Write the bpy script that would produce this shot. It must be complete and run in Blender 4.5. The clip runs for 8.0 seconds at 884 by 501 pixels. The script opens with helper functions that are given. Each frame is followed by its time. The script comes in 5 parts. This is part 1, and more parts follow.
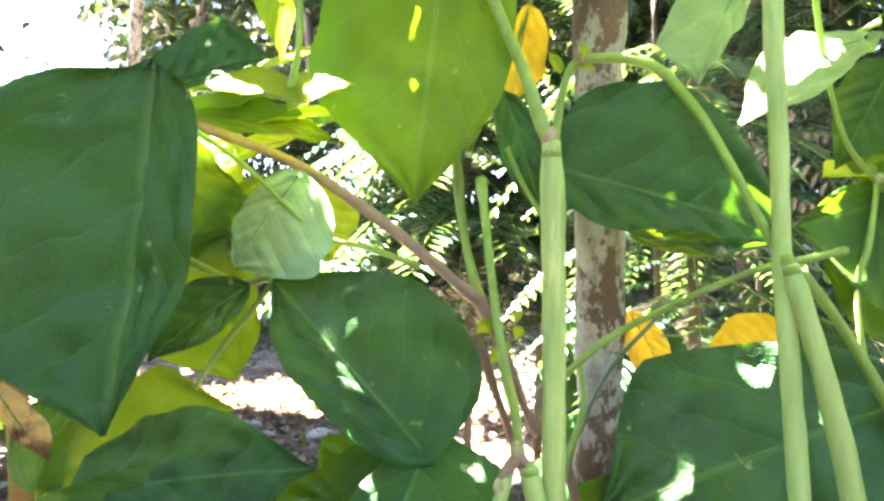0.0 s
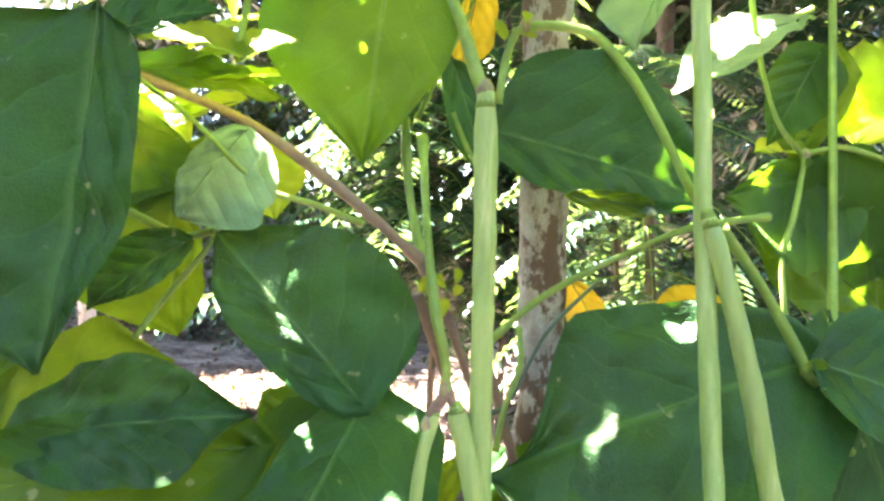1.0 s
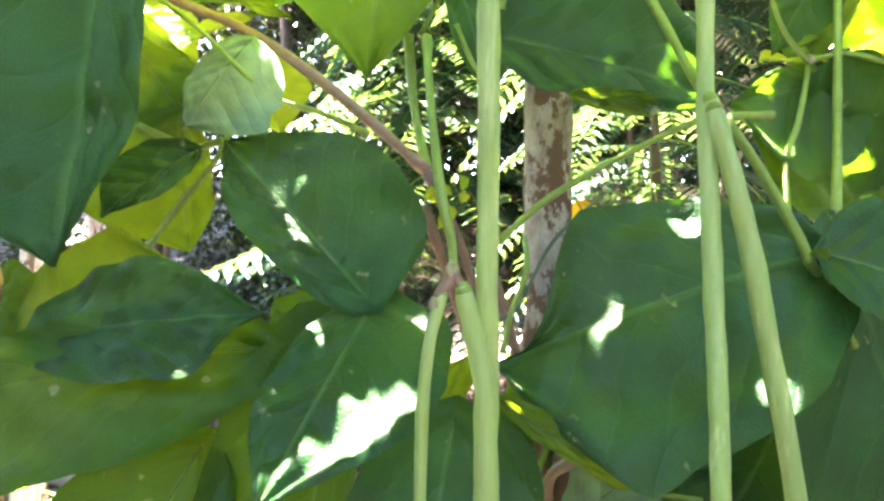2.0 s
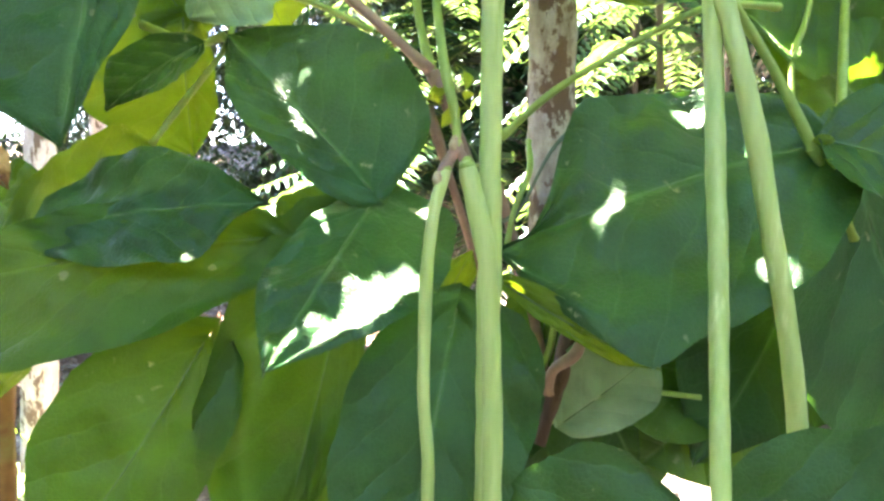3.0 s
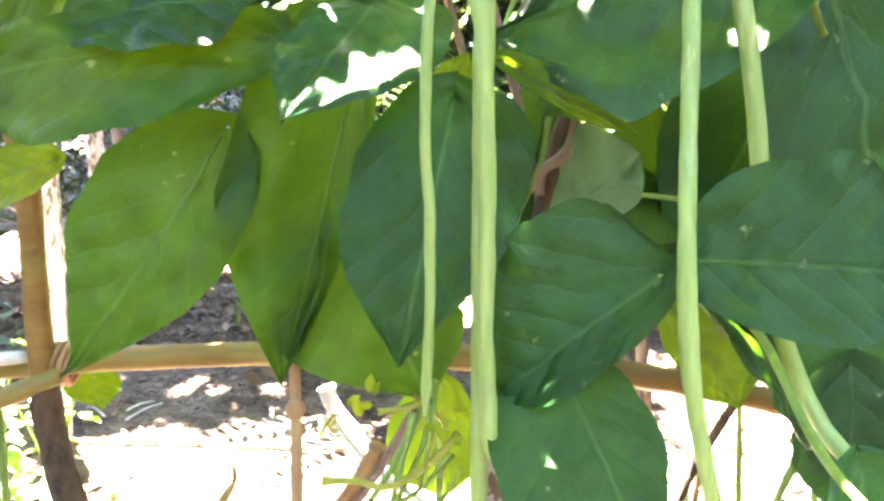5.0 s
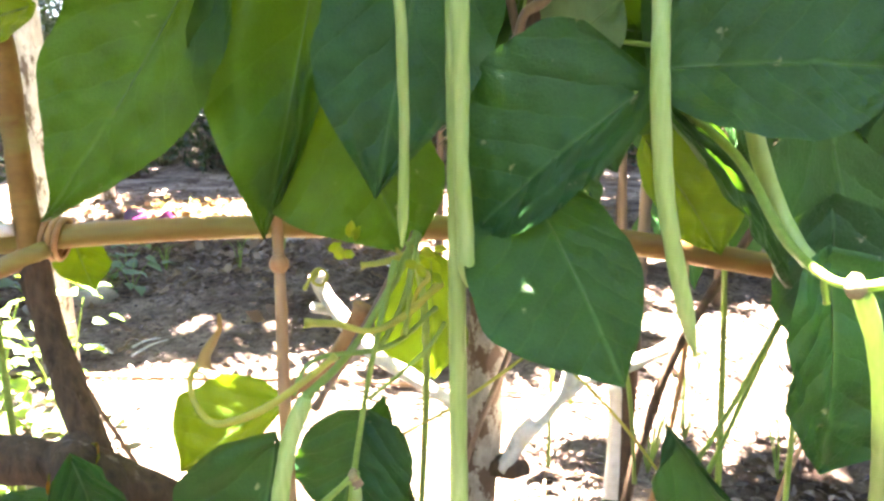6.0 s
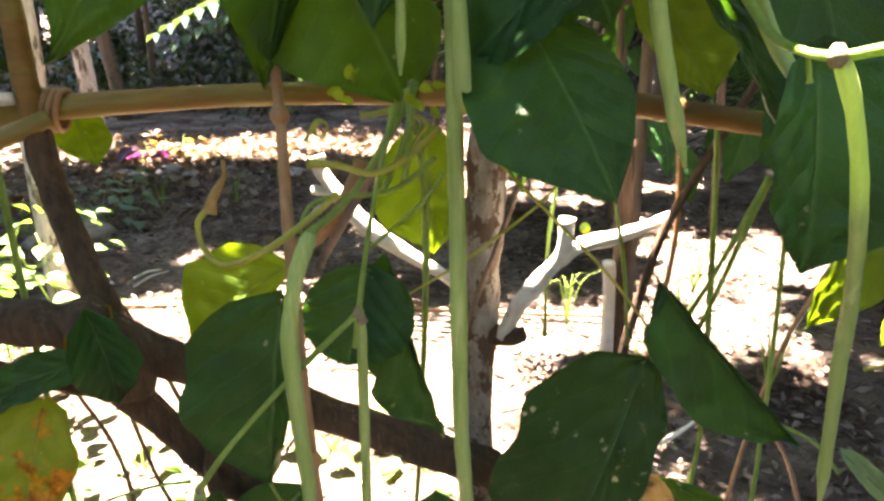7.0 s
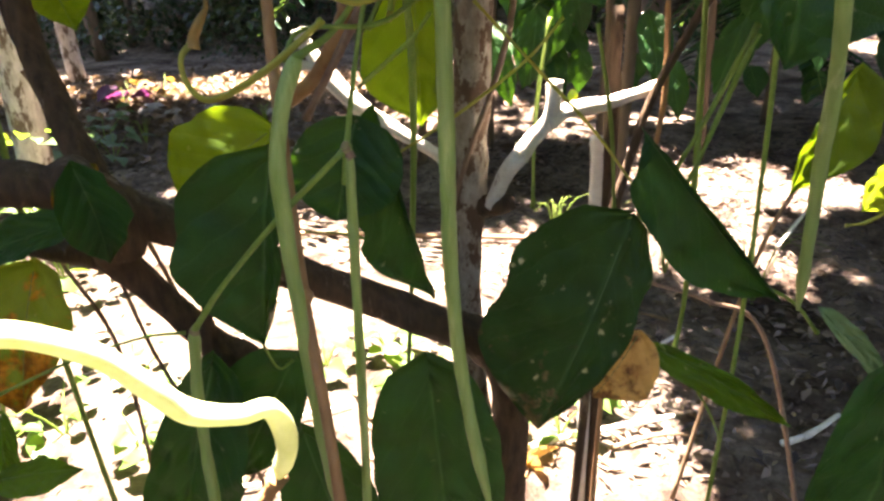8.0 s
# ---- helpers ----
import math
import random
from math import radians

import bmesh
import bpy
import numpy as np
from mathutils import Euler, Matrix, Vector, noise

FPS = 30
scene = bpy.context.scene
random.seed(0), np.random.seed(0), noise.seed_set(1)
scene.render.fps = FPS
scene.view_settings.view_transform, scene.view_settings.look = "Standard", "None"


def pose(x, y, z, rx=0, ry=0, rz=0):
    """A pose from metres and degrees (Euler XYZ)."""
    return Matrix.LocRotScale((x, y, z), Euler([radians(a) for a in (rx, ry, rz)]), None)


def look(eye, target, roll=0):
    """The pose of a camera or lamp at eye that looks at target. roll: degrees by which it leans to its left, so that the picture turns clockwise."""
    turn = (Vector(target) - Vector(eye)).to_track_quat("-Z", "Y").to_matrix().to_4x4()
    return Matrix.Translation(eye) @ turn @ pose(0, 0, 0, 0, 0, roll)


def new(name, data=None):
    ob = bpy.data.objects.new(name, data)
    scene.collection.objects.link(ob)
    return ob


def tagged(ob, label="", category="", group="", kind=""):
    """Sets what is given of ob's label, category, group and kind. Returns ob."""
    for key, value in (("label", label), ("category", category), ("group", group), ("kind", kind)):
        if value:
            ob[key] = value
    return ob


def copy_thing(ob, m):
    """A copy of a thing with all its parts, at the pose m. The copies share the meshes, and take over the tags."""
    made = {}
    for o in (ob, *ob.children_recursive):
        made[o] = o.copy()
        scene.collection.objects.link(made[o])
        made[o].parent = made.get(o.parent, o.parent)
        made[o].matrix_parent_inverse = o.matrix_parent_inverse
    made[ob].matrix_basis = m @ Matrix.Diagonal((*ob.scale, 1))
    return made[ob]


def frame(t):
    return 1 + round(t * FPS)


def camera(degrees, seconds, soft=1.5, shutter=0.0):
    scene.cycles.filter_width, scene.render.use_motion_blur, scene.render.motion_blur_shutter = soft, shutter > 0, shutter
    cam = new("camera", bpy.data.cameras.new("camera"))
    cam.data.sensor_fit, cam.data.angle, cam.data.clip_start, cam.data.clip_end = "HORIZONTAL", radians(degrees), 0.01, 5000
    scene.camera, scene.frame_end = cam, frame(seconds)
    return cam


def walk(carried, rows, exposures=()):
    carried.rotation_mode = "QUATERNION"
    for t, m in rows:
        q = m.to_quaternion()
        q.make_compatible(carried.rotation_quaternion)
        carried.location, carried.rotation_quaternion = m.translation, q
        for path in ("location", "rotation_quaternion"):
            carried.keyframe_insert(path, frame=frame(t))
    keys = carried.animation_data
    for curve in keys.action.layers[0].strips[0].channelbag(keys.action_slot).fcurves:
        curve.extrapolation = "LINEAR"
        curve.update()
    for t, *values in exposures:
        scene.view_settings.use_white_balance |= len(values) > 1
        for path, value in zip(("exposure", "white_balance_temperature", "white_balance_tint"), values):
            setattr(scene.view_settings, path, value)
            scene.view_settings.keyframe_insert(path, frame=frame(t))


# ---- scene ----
cam = camera(67.2, 8.0, soft=2.7)
METRES, EYE, TILT, LEAN, TURN = 0.42, 1.25, 0.0, 0.0, 0.0
ROWS = [
    (0.0, 0.0, 0.0, 0.0, 0.0, 0.0, 0.0),
    (0.5, 0.0022, -0.004, -0.028, -1.87, 0.16, -1.46),
    (1.0, 0.0356, -0.0207, -0.0577, -2.71, 0.16, -1.41),
    (1.5, 0.0389, -0.0303, -0.1027, -2.39, -0.39, -0.67),
    (3.0, 0.0387, -0.0448, -0.2556, -1.78, -4.34, -0.48),
    (3.5, 0.0486, -0.0613, -0.2919, -2.51, -5.15, -0.58),
    (4.0, 0.0305, -0.0867, -0.3475, -2.27, -6.49, -0.24),
    (5.5, 0.0387, -0.1655, -0.522, -1.96, -11.09, 0.12),
    (6.0, 0.0657, -0.1753, -0.6071, -1.99, -13.45, 0.72),
    (6.5, 0.0643, -0.2091, -0.6759, -2.17, -15.63, 0.76),
    (7.0, 0.058, -0.2447, -0.7466, -2.47, -18.34, 1.49),
    (7.5, 0.0588, -0.2773, -0.8267, -3.12, -21.1, 1.65),
    (8.0, 0.0506, -0.3107, -0.9108, -3.63, -22.88, 1.86),
]
EXPOSURES = [(t, stops, warm, 21) for t, stops, warm in ((0.0, 6.55, 7100), (1.5, 6.4, 7100), (4.0, 6.75, 7000), (5.5, 6.9, 7250), (6.0, 6.4, 7400), (6.5, 5.75, 7600), (7.0, 5.15, 7800), (7.5, 4.8, 7800), (8.0, 4.65, 7700))]
walk(cam, [(t, pose(0, 0, EYE, TILT, LEAN, TURN) @ pose(METRES * x, METRES * y, METRES * z, 90 + pitch, roll, yaw)) for t, x, y, z, yaw, pitch, roll in ROWS], EXPOSURES)

# ---- sky and sun: high, ahead and to the left ----
SUN_HEIGHT, SUN_FROM = 78.0, 30.0  # degrees over the horizon; degrees left of straight ahead
world = bpy.data.worlds.new("sky")
scene.world = world
world.use_nodes = True
wn = world.node_tree
sky = wn.nodes.new("ShaderNodeTexSky")
sky.sky_type, sky.sun_disc = "NISHITA", False
sky.air_density, sky.dust_density = 0.9, 0.15
sky.sun_elevation, sky.sun_rotation = radians(SUN_HEIGHT), radians(-SUN_FROM)
wn.links.new(sky.outputs[0], wn.nodes["Background"].inputs[0])
wn.nodes["Background"].inputs[1].default_value = 0.05
sun = new("sun", bpy.data.lights.new("sun", "SUN"))
sun.data.energy, sun.data.angle, sun.data.color = 5.0, radians(0.55), (1.0, 0.95, 0.86)
sun.matrix_world = look((0, 0, 12), (math.sin(radians(SUN_FROM)) * math.cos(radians(SUN_HEIGHT)), -math.cos(radians(SUN_FROM)) * math.cos(radians(SUN_HEIGHT)), 12 - math.sin(radians(SUN_HEIGHT))))

SUNWARD = Vector((-math.sin(radians(SUN_FROM)) * math.cos(radians(SUN_HEIGHT)), math.cos(radians(SUN_FROM)) * math.cos(radians(SUN_HEIGHT)), math.sin(radians(SUN_HEIGHT))))


# ---- materials ----
def graph(name):
    m = bpy.data.materials.new(name)
    m.use_nodes = True
    n = m.node_tree.nodes
    n.clear()
    out = n.new("ShaderNodeOutputMaterial")
    return m, m.node_tree, out


def node(tree, kind, values=(), feature=""):
    n = tree.nodes.new(kind)
    if feature:
        n.feature = feature
    for key, value in dict(values).items():
        if isinstance(value, bpy.types.NodeSocket):
            tree.links.new(value, n.inputs[key])
        else:
            n.inputs[key].default_value = value
    return n


def rgb(c):
    return (c[0], c[1], c[2], 1.0)


def blend(tree, fac, a, b, how="MIX"):
    n = tree.nodes.new("ShaderNodeMix")
    n.data_type, n.blend_type = "RGBA", how
    for i, v in ((0, fac), (6, a), (7, b)):
        if isinstance(v, bpy.types.NodeSocket):
            tree.links.new(v, n.inputs[i])
        else:
            n.inputs[i].default_value = v if i == 0 else rgb(v)
    return n.outputs[2]


def calc(tree, op, a, b=0.0, c=0.0):
    n = tree.nodes.new("ShaderNodeMath")
    n.operation = op
    for i, v in enumerate((a, b, c)):
        if isinstance(v, bpy.types.NodeSocket):
            tree.links.new(v, n.inputs[i])
        else:
            n.inputs[i].default_value = v
    return n.outputs[0]


def ramp(tree, fac, lo, hi):
    n = node(tree, "ShaderNodeMapRange", {0: fac, 1: lo, 2: hi, 3: 0.0, 4: 1.0})
    return n.outputs[0]


def noise_at(tree, where, scale, detail=4.0, rough=0.6):
    return node(tree, "ShaderNodeTexNoise", {"Vector": where, "Scale": scale, "Detail": detail, "Roughness": rough}).outputs[0]


def leaf_material(name, top, vein, glow, thin=0.4, blotch=None, blotch_at=(0.55, 0.7), specks=0.5, gloss=0.36, shine=0.25):
    """A bean leaf: upper colour, vein colour, the colour of light that comes through, and blotches or pale specks."""
    m, t, out = graph(name)
    uv = node(t, "ShaderNodeTexCoord").outputs["UV"]
    here = node(t, "ShaderNodeTexCoord").outputs["Object"]
    xyz = node(t, "ShaderNodeSeparateXYZ", {0: uv})
    across = calc(t, "ABSOLUTE", calc(t, "SUBTRACT", xyz.outputs[0], 0.5))
    rand = node(t, "ShaderNodeObjectInfo").outputs["Random"]
    # side veins climb towards the rim
    run = calc(t, "SUBTRACT", calc(t, "MULTIPLY", xyz.outputs[1], 5.5), calc(t, "MULTIPLY", across, 4.2))
    run = calc(t, "ADD", run, calc(t, "MULTIPLY", noise_at(t, here, 24.0, 3.0), 0.9))
    saw = calc(t, "ABSOLUTE", calc(t, "SUBTRACT", calc(t, "FRACT", run), 0.5))
    side = ramp(t, saw, 0.06, 0.0)
    mid = ramp(t, across, 0.022, 0.006)
    veins = calc(t, "MAXIMUM", calc(t, "MULTIPLY", side, 0.26), mid)
    patch = noise_at(t, here, 28.0, 5.0)
    fine = noise_at(t, here, 420.0, 3.0)
    cells = node(t, "ShaderNodeTexVoronoi", {"Vector": here, "Scale": 330.0}, feature="DISTANCE_TO_EDGE").outputs[0]
    net = ramp(t, cells, 0.12, 0.02)
    wide = noise_at(t, here, 11.0, 3.0)
    dark = tuple(v * 0.62 for v in top)
    light = tuple(min(1, v * 1.35) for v in top)
    col = blend(t, ramp(t, patch, 0.32, 0.68), dark, light)
    col = blend(t, calc(t, "MULTIPLY", rand, 0.5), col, (top[0] * 1.5, top[1] * 1.12, top[2] * 0.7))
    col = blend(t, calc(t, "MULTIPLY", ramp(t, fine, 0.45, 0.7), 0.25), col, light)
    col = blend(t, calc(t, "MULTIPLY", ramp(t, wide, 0.42, 0.68), 0.55), col, tuple(v * 0.5 for v in top))
    col = blend(t, calc(t, "MULTIPLY", net, 0.07), col, vein)
    col = blend(t, calc(t, "MULTIPLY", veins, 0.6), col, vein)
    thru = blend(t, calc(t, "MULTIPLY", veins, 0.3), blend(t, ramp(t, patch, 0.3, 0.7), tuple(v * 0.8 for v in glow), glow), (glow[0] * 1.15, glow[1] * 1.05, glow[2] * 1.6))
    if blotch:
        spread = calc(t, "ADD", noise_at(t, here, 46.0, 5.0, 0.65), calc(t, "MULTIPLY", ramp(t, xyz.outputs[1], 0.25, 1.0), 0.22))
        b = ramp(t, spread, *blotch_at)
        burnt = blend(t, ramp(t, noise_at(t, here, 75.0, 6.0, 0.7), 0.42, 0.6), tuple(v * 0.35 for v in blotch), blotch)
        col = blend(t, b, col, burnt)
        thru = blend(t, b, thru, burnt)
    if specks:
        v = node(t, "ShaderNodeTexVoronoi", {"Vector": here, "Scale": 70.0})
        bits = calc(t, "MULTIPLY", ramp(t, calc(t, "ADD", v.outputs["Distance"], calc(t, "MULTIPLY", calc(t, "SUBTRACT", noise_at(t, here, 150.0, 4.0), 0.5), 1.3)), 0.10 + 0.14 * specks, 0.05), ramp(t, noise_at(t, here, 40.0, 2.0), 0.61 - 0.06 * specks, 0.65 - 0.05 * specks))
        col = blend(t, calc(t, "MULTIPLY", bits, specks), col, (0.40, 0.38, 0.22))
    quilt = calc(t, "POWER", calc(t, "MULTIPLY", saw, 2.0), 0.6)
    height = calc(t, "ADD", calc(t, "ADD", calc(t, "MULTIPLY", mid, -0.15), calc(t, "MULTIPLY", quilt, 0.45)), calc(t, "ADD", calc(t, "MULTIPLY", patch, 0.8), calc(t, "ADD", calc(t, "MULTIPLY", fine, 0.12), calc(t, "MULTIPLY", net, -0.05))))
    bump = node(t, "ShaderNodeBump", {"Strength": 0.6, "Distance": 0.005, "Height": height})
    skin = node(t, "ShaderNodeBsdfPrincipled", {"Base Color": col, "Roughness": calc(t, "ADD", gloss - 0.12, calc(t, "MULTIPLY", patch, 0.42)), "Specular IOR Level": shine, "Normal": bump.outputs[0]})
    back = node(t, "ShaderNodeBsdfTranslucent", {"Color": thru})
    mix = node(t, "ShaderNodeMixShader", {0: thin, 1: skin.outputs[0], 2: back.outputs[0]})
    t.links.new(mix.outputs[0], out.inputs[0])
    return m


def plain_material(name, a, b, scale=60.0, rough=0.55, bump=0.3, stretch=(1, 1, 1), third=None, third_at=(0.55, 0.62), third_scale=20.0, distance=0.002, spec=0.4, thin=0.0):
    """Two noise scales between two colours, with a third colour in patches, and fine relief."""
    m, t, out = graph(name)
    here = node(t, "ShaderNodeTexCoord").outputs["Object"]
    here = node(t, "ShaderNodeMapping", {"Vector": here, "Scale": stretch}).outputs[0]
    n1, n2 = noise_at(t, here, scale, 6.0, 0.65), noise_at(t, here, scale * 0.17, 3.0)
    col = blend(t, ramp(t, n1, 0.32, 0.68), a, b)
    col = blend(t, calc(t, "MULTIPLY", ramp(t, n2, 0.35, 0.7), 0.45), col, tuple(v * 0.6 for v in a))
    rand = node(t, "ShaderNodeObjectInfo").outputs["Random"]
    col = blend(t, calc(t, "MULTIPLY", rand, 0.3), col, tuple(v * 0.75 for v in b))
    if third:
        n3 = noise_at(t, here, third_scale, 5.0, 0.7)
        col = blend(t, ramp(t, n3, *third_at), col, third)
    relief = node(t, "ShaderNodeBump", {"Strength": bump, "Distance": distance, "Height": n1})
    skin = node(t, "ShaderNodeBsdfPrincipled", {"Base Color": col, "Roughness": rough, "Specular IOR Level": spec, "Normal": relief.outputs[0]})
    if thin:
        back = node(t, "ShaderNodeBsdfTranslucent", {"Color": col})
        skin = node(t, "ShaderNodeMixShader", {0: thin, 1: skin.outputs[0], 2: back.outputs[0]})
    t.links.new(skin.outputs[0], out.inputs[0])
    return m


def foliage_material(name, a, b, glow, thin=0.4, rough=0.5):
    """Small leaves by the thousand: colour by leaf."""
    m, t, out = graph(name)
    here = node(t, "ShaderNodeTexCoord").outputs["Object"]
    r = node(t, "ShaderNodeNewGeometry").outputs["Random Per Island"]
    n = noise_at(t, here, 3.0, 2.0)
    col = blend(t, r, a, b)
    col = blend(t, calc(t, "MULTIPLY", n, 0.5), col, tuple(v * 0.55 for v in a))
    skin = node(t, "ShaderNodeBsdfPrincipled", {"Base Color": col, "Roughness": rough, "Specular IOR Level": 0.5})
    back = node(t, "ShaderNodeBsdfTranslucent", {"Color": rgb(glow)})
    mix = node(t, "ShaderNodeMixShader", {0: thin, 1: skin.outputs[0], 2: back.outputs[0]})
    t.links.new(mix.outputs[0], out.inputs[0])
    return m


DEEP = leaf_material("bean_leaf_deep", (0.010, 0.058, 0.016), (0.06, 0.15, 0.045), (0.08, 0.24, 0.012), 0.16, shine=0.25, gloss=0.33)
MID = leaf_material("bean_leaf_mid", (0.022, 0.082, 0.007), (0.075, 0.16, 0.03), (0.115, 0.25, 0.008), 0.26, blotch=(0.26, 0.10, 0.02), blotch_at=(0.86, 0.90))
# Two lighter copies of the leaf: light coming through is put into colour.
LIT_THROUGH = leaf_material("bean_leaf_lit_through", (0.038, 0.115, 0.012), (0.10, 0.20, 0.045), (0.20, 0.39, 0.012), 0.35, blotch=(0.34, 0.10, 0.02), blotch_at=(0.84, 0.90))
OLIVE = leaf_material("bean_leaf_olive", (0.045, 0.115, 0.012), (0.12, 0.20, 0.04), (0.23, 0.37, 0.012), 0.36, blotch=(0.34, 0.16, 0.02), blotch_at=(0.86, 0.92))
# Sun shining through is painted as this brighter, yellower colour; buds share it.
BRIGHT = leaf_material("bean_leaf_backlit", (0.10, 0.19, 0.025), (0.20, 0.28, 0.06), (0.42, 0.58, 0.03), 0.48)
PALE = leaf_material("bean_leaf_pale", (0.15, 0.26, 0.15), (0.24, 0.32, 0.16), (0.24, 0.40, 0.16), 0.32, gloss=0.5)
SPOT = leaf_material("bean_leaf_specked", (0.008, 0.036, 0.013), (0.035, 0.09, 0.035), (0.07, 0.18, 0.02), 0.16, blotch=(0.16, 0.13, 0.06), blotch_at=(0.70, 0.78), specks=1.0, shine=0.14, gloss=0.30)
YELLOW = leaf_material("bean_leaf_yellowed", (0.62, 0.42, 0.03), (0.66, 0.5, 0.12), (0.75, 0.5, 0.03), 0.45)
OLD = leaf_material("bean_leaf_withering", (0.05, 0.13, 0.02), (0.20, 0.14, 0.03), (0.26, 0.36, 0.02), 0.36, blotch=(0.46, 0.19, 0.015), blotch_at=(0.54, 0.66))
DRY = leaf_material("bean_leaf_dry", (0.46, 0.33, 0.13), (0.55, 0.38, 0.18), (0.6, 0.36, 0.1), 0.35, blotch=(0.3, 0.14, 0.05))
RIB = plain_material("leaf_rib", (0.055, 0.13, 0.04), (0.08, 0.165, 0.05), 200, 0.5)
POD = plain_material("bean_pod_skin", (0.29, 0.45, 0.11), (0.50, 0.63, 0.24), 150, 0.42, 0.45, (1, 1, 0.10), third=(0.62, 0.72, 0.32), third_at=(0.60, 0.72), third_scale=60, spec=0.5, distance=0.0012, thin=0.3)
# Direct sun on the nearest pod is put into this pale skin.
PALE_POD = plain_material("sunlit_pod_skin", (0.60, 0.64, 0.34), (0.76, 0.78, 0.55), 120, 0.42, 0.3, thin=0.35, spec=0.5, distance=0.001)
STEM = plain_material("green_stem", (0.20, 0.33, 0.06), (0.30, 0.43, 0.10), 180, 0.5, 0.25, thin=0.25)
YSTEM = plain_material("yellow_stem", (0.40, 0.42, 0.06), (0.52, 0.48, 0.10), 180, 0.5, 0.25, thin=0.25)
STEM_RED = plain_material("reddish_stem", (0.19, 0.115, 0.085), (0.29, 0.20, 0.14), 160, 0.6, 0.4)
STEM_DARK = plain_material("dark_stem", (0.05, 0.09, 0.05), (0.10, 0.14, 0.09), 160, 0.6, 0.4)
LICHEN = plain_material("lichened_bark", (0.19, 0.145, 0.11), (0.50, 0.46, 0.40), 110, 0.85, 1.0, (1, 1, .6), third=(0.12, 0.075, 0.05), third_at=(0.51, 0.55), third_scale=42, distance=0.004)
NODE = plain_material("pale_joint", (0.22, 0.15, 0.08), (0.36, 0.34, 0.18), 220, 0.7, 0.5)
WHITE_BARK = plain_material("bleached_sunlit_bark", (0.62, 0.58, 0.52), (0.80, 0.77, 0.72), 110, 0.85, 1.0, third=(0.36, 0.30, 0.26), third_at=(0.60, 0.68), third_scale=40)
BROWN_BARK = plain_material("brown_bark", (0.038, 0.022, 0.013), (0.13, 0.078, 0.045), 130, 0.8, 1.0, (1, 1, .3), third=(0.27, 0.21, 0.16), third_at=(0.60, 0.70), third_scale=45, distance=0.006)
POLE = plain_material("weathered_pole", (0.16, 0.078, 0.017), (0.32, 0.178, 0.042), 50, 0.6, 0.4, (.25, 1, 1), third=(0.22, 0.19, 0.05), third_at=(0.5, 0.65), third_scale=14)
CANE = plain_material("dry_cane", (0.30, 0.145, 0.065), (0.48, 0.28, 0.14), 80, 0.6, 0.4, (1, 1, .3))
DRIED = plain_material("dried_leaf", (0.26, 0.12, 0.045), (0.42, 0.24, 0.10), 70, 0.75, 0.6)
LIME = plain_material("limewashed_bark", (0.40, 0.37, 0.36), (0.74, 0.71, 0.71), 55, 0.9, 1.0, (1, 1, .4), third=(0.14, 0.105, 0.085), third_at=(0.52, 0.58), third_scale=18, distance=0.01)
TRUNK = plain_material("forest_bark", (0.06, 0.045, 0.035), (0.16, 0.12, 0.09), 20, 0.9, 0.8, (1, 1, .3), distance=0.01)
TWIG = plain_material("twig", (0.12, 0.075, 0.045), (0.28, 0.19, 0.12), 40, 0.85, 0.5)
ROCK = plain_material("stone", (0.20, 0.18, 0.17), (0.38, 0.35, 0.33), 18, 0.9, 0.6, distance=0.01)
WOODS = foliage_material("woodland_leaf", (0.010, 0.028, 0.010), (0.035, 0.062, 0.018), (0.10, 0.17, 0.02), 0.14, 0.28)
FROND = foliage_material("feather_leaf", (0.017, 0.062, 0.044), (0.036, 0.095, 0.055), (0.12, 0.22, 0.04), 0.18, 0.27)
HERB = foliage_material("weed_leaf", (0.045, 0.115, 0.022), (0.085, 0.17, 0.035), (0.20, 0.33, 0.03), 0.32)
GREY_HERB = foliage_material("grey_weed_leaf", (0.09, 0.16, 0.11), (0.15, 0.22, 0.15), (0.2, 0.34, 0.1), 0.3)
CROTON = foliage_material("yellow_red_leaf", (0.26, 0.18, 0.03), (0.13, 0.035, 0.02), (0.30, 0.18, 0.03), 0.35)
PURPLE = foliage_material("purple_leaf", (0.075, 0.02, 0.065), (0.11, 0.03, 0.09), (0.15, 0.03, 0.11), 0.35)
MULCH = foliage_material("mulch_chip", (0.016, 0.009, 0.009), (0.36, 0.265, 0.23), (0.05, 0.03, 0.02), 0.05, 0.75)
LITTER = foliage_material("leaf_litter", (0.24, 0.165, 0.115), (0.05, 0.028, 0.020), (0.16, 0.10, 0.05), 0.15, 0.7)


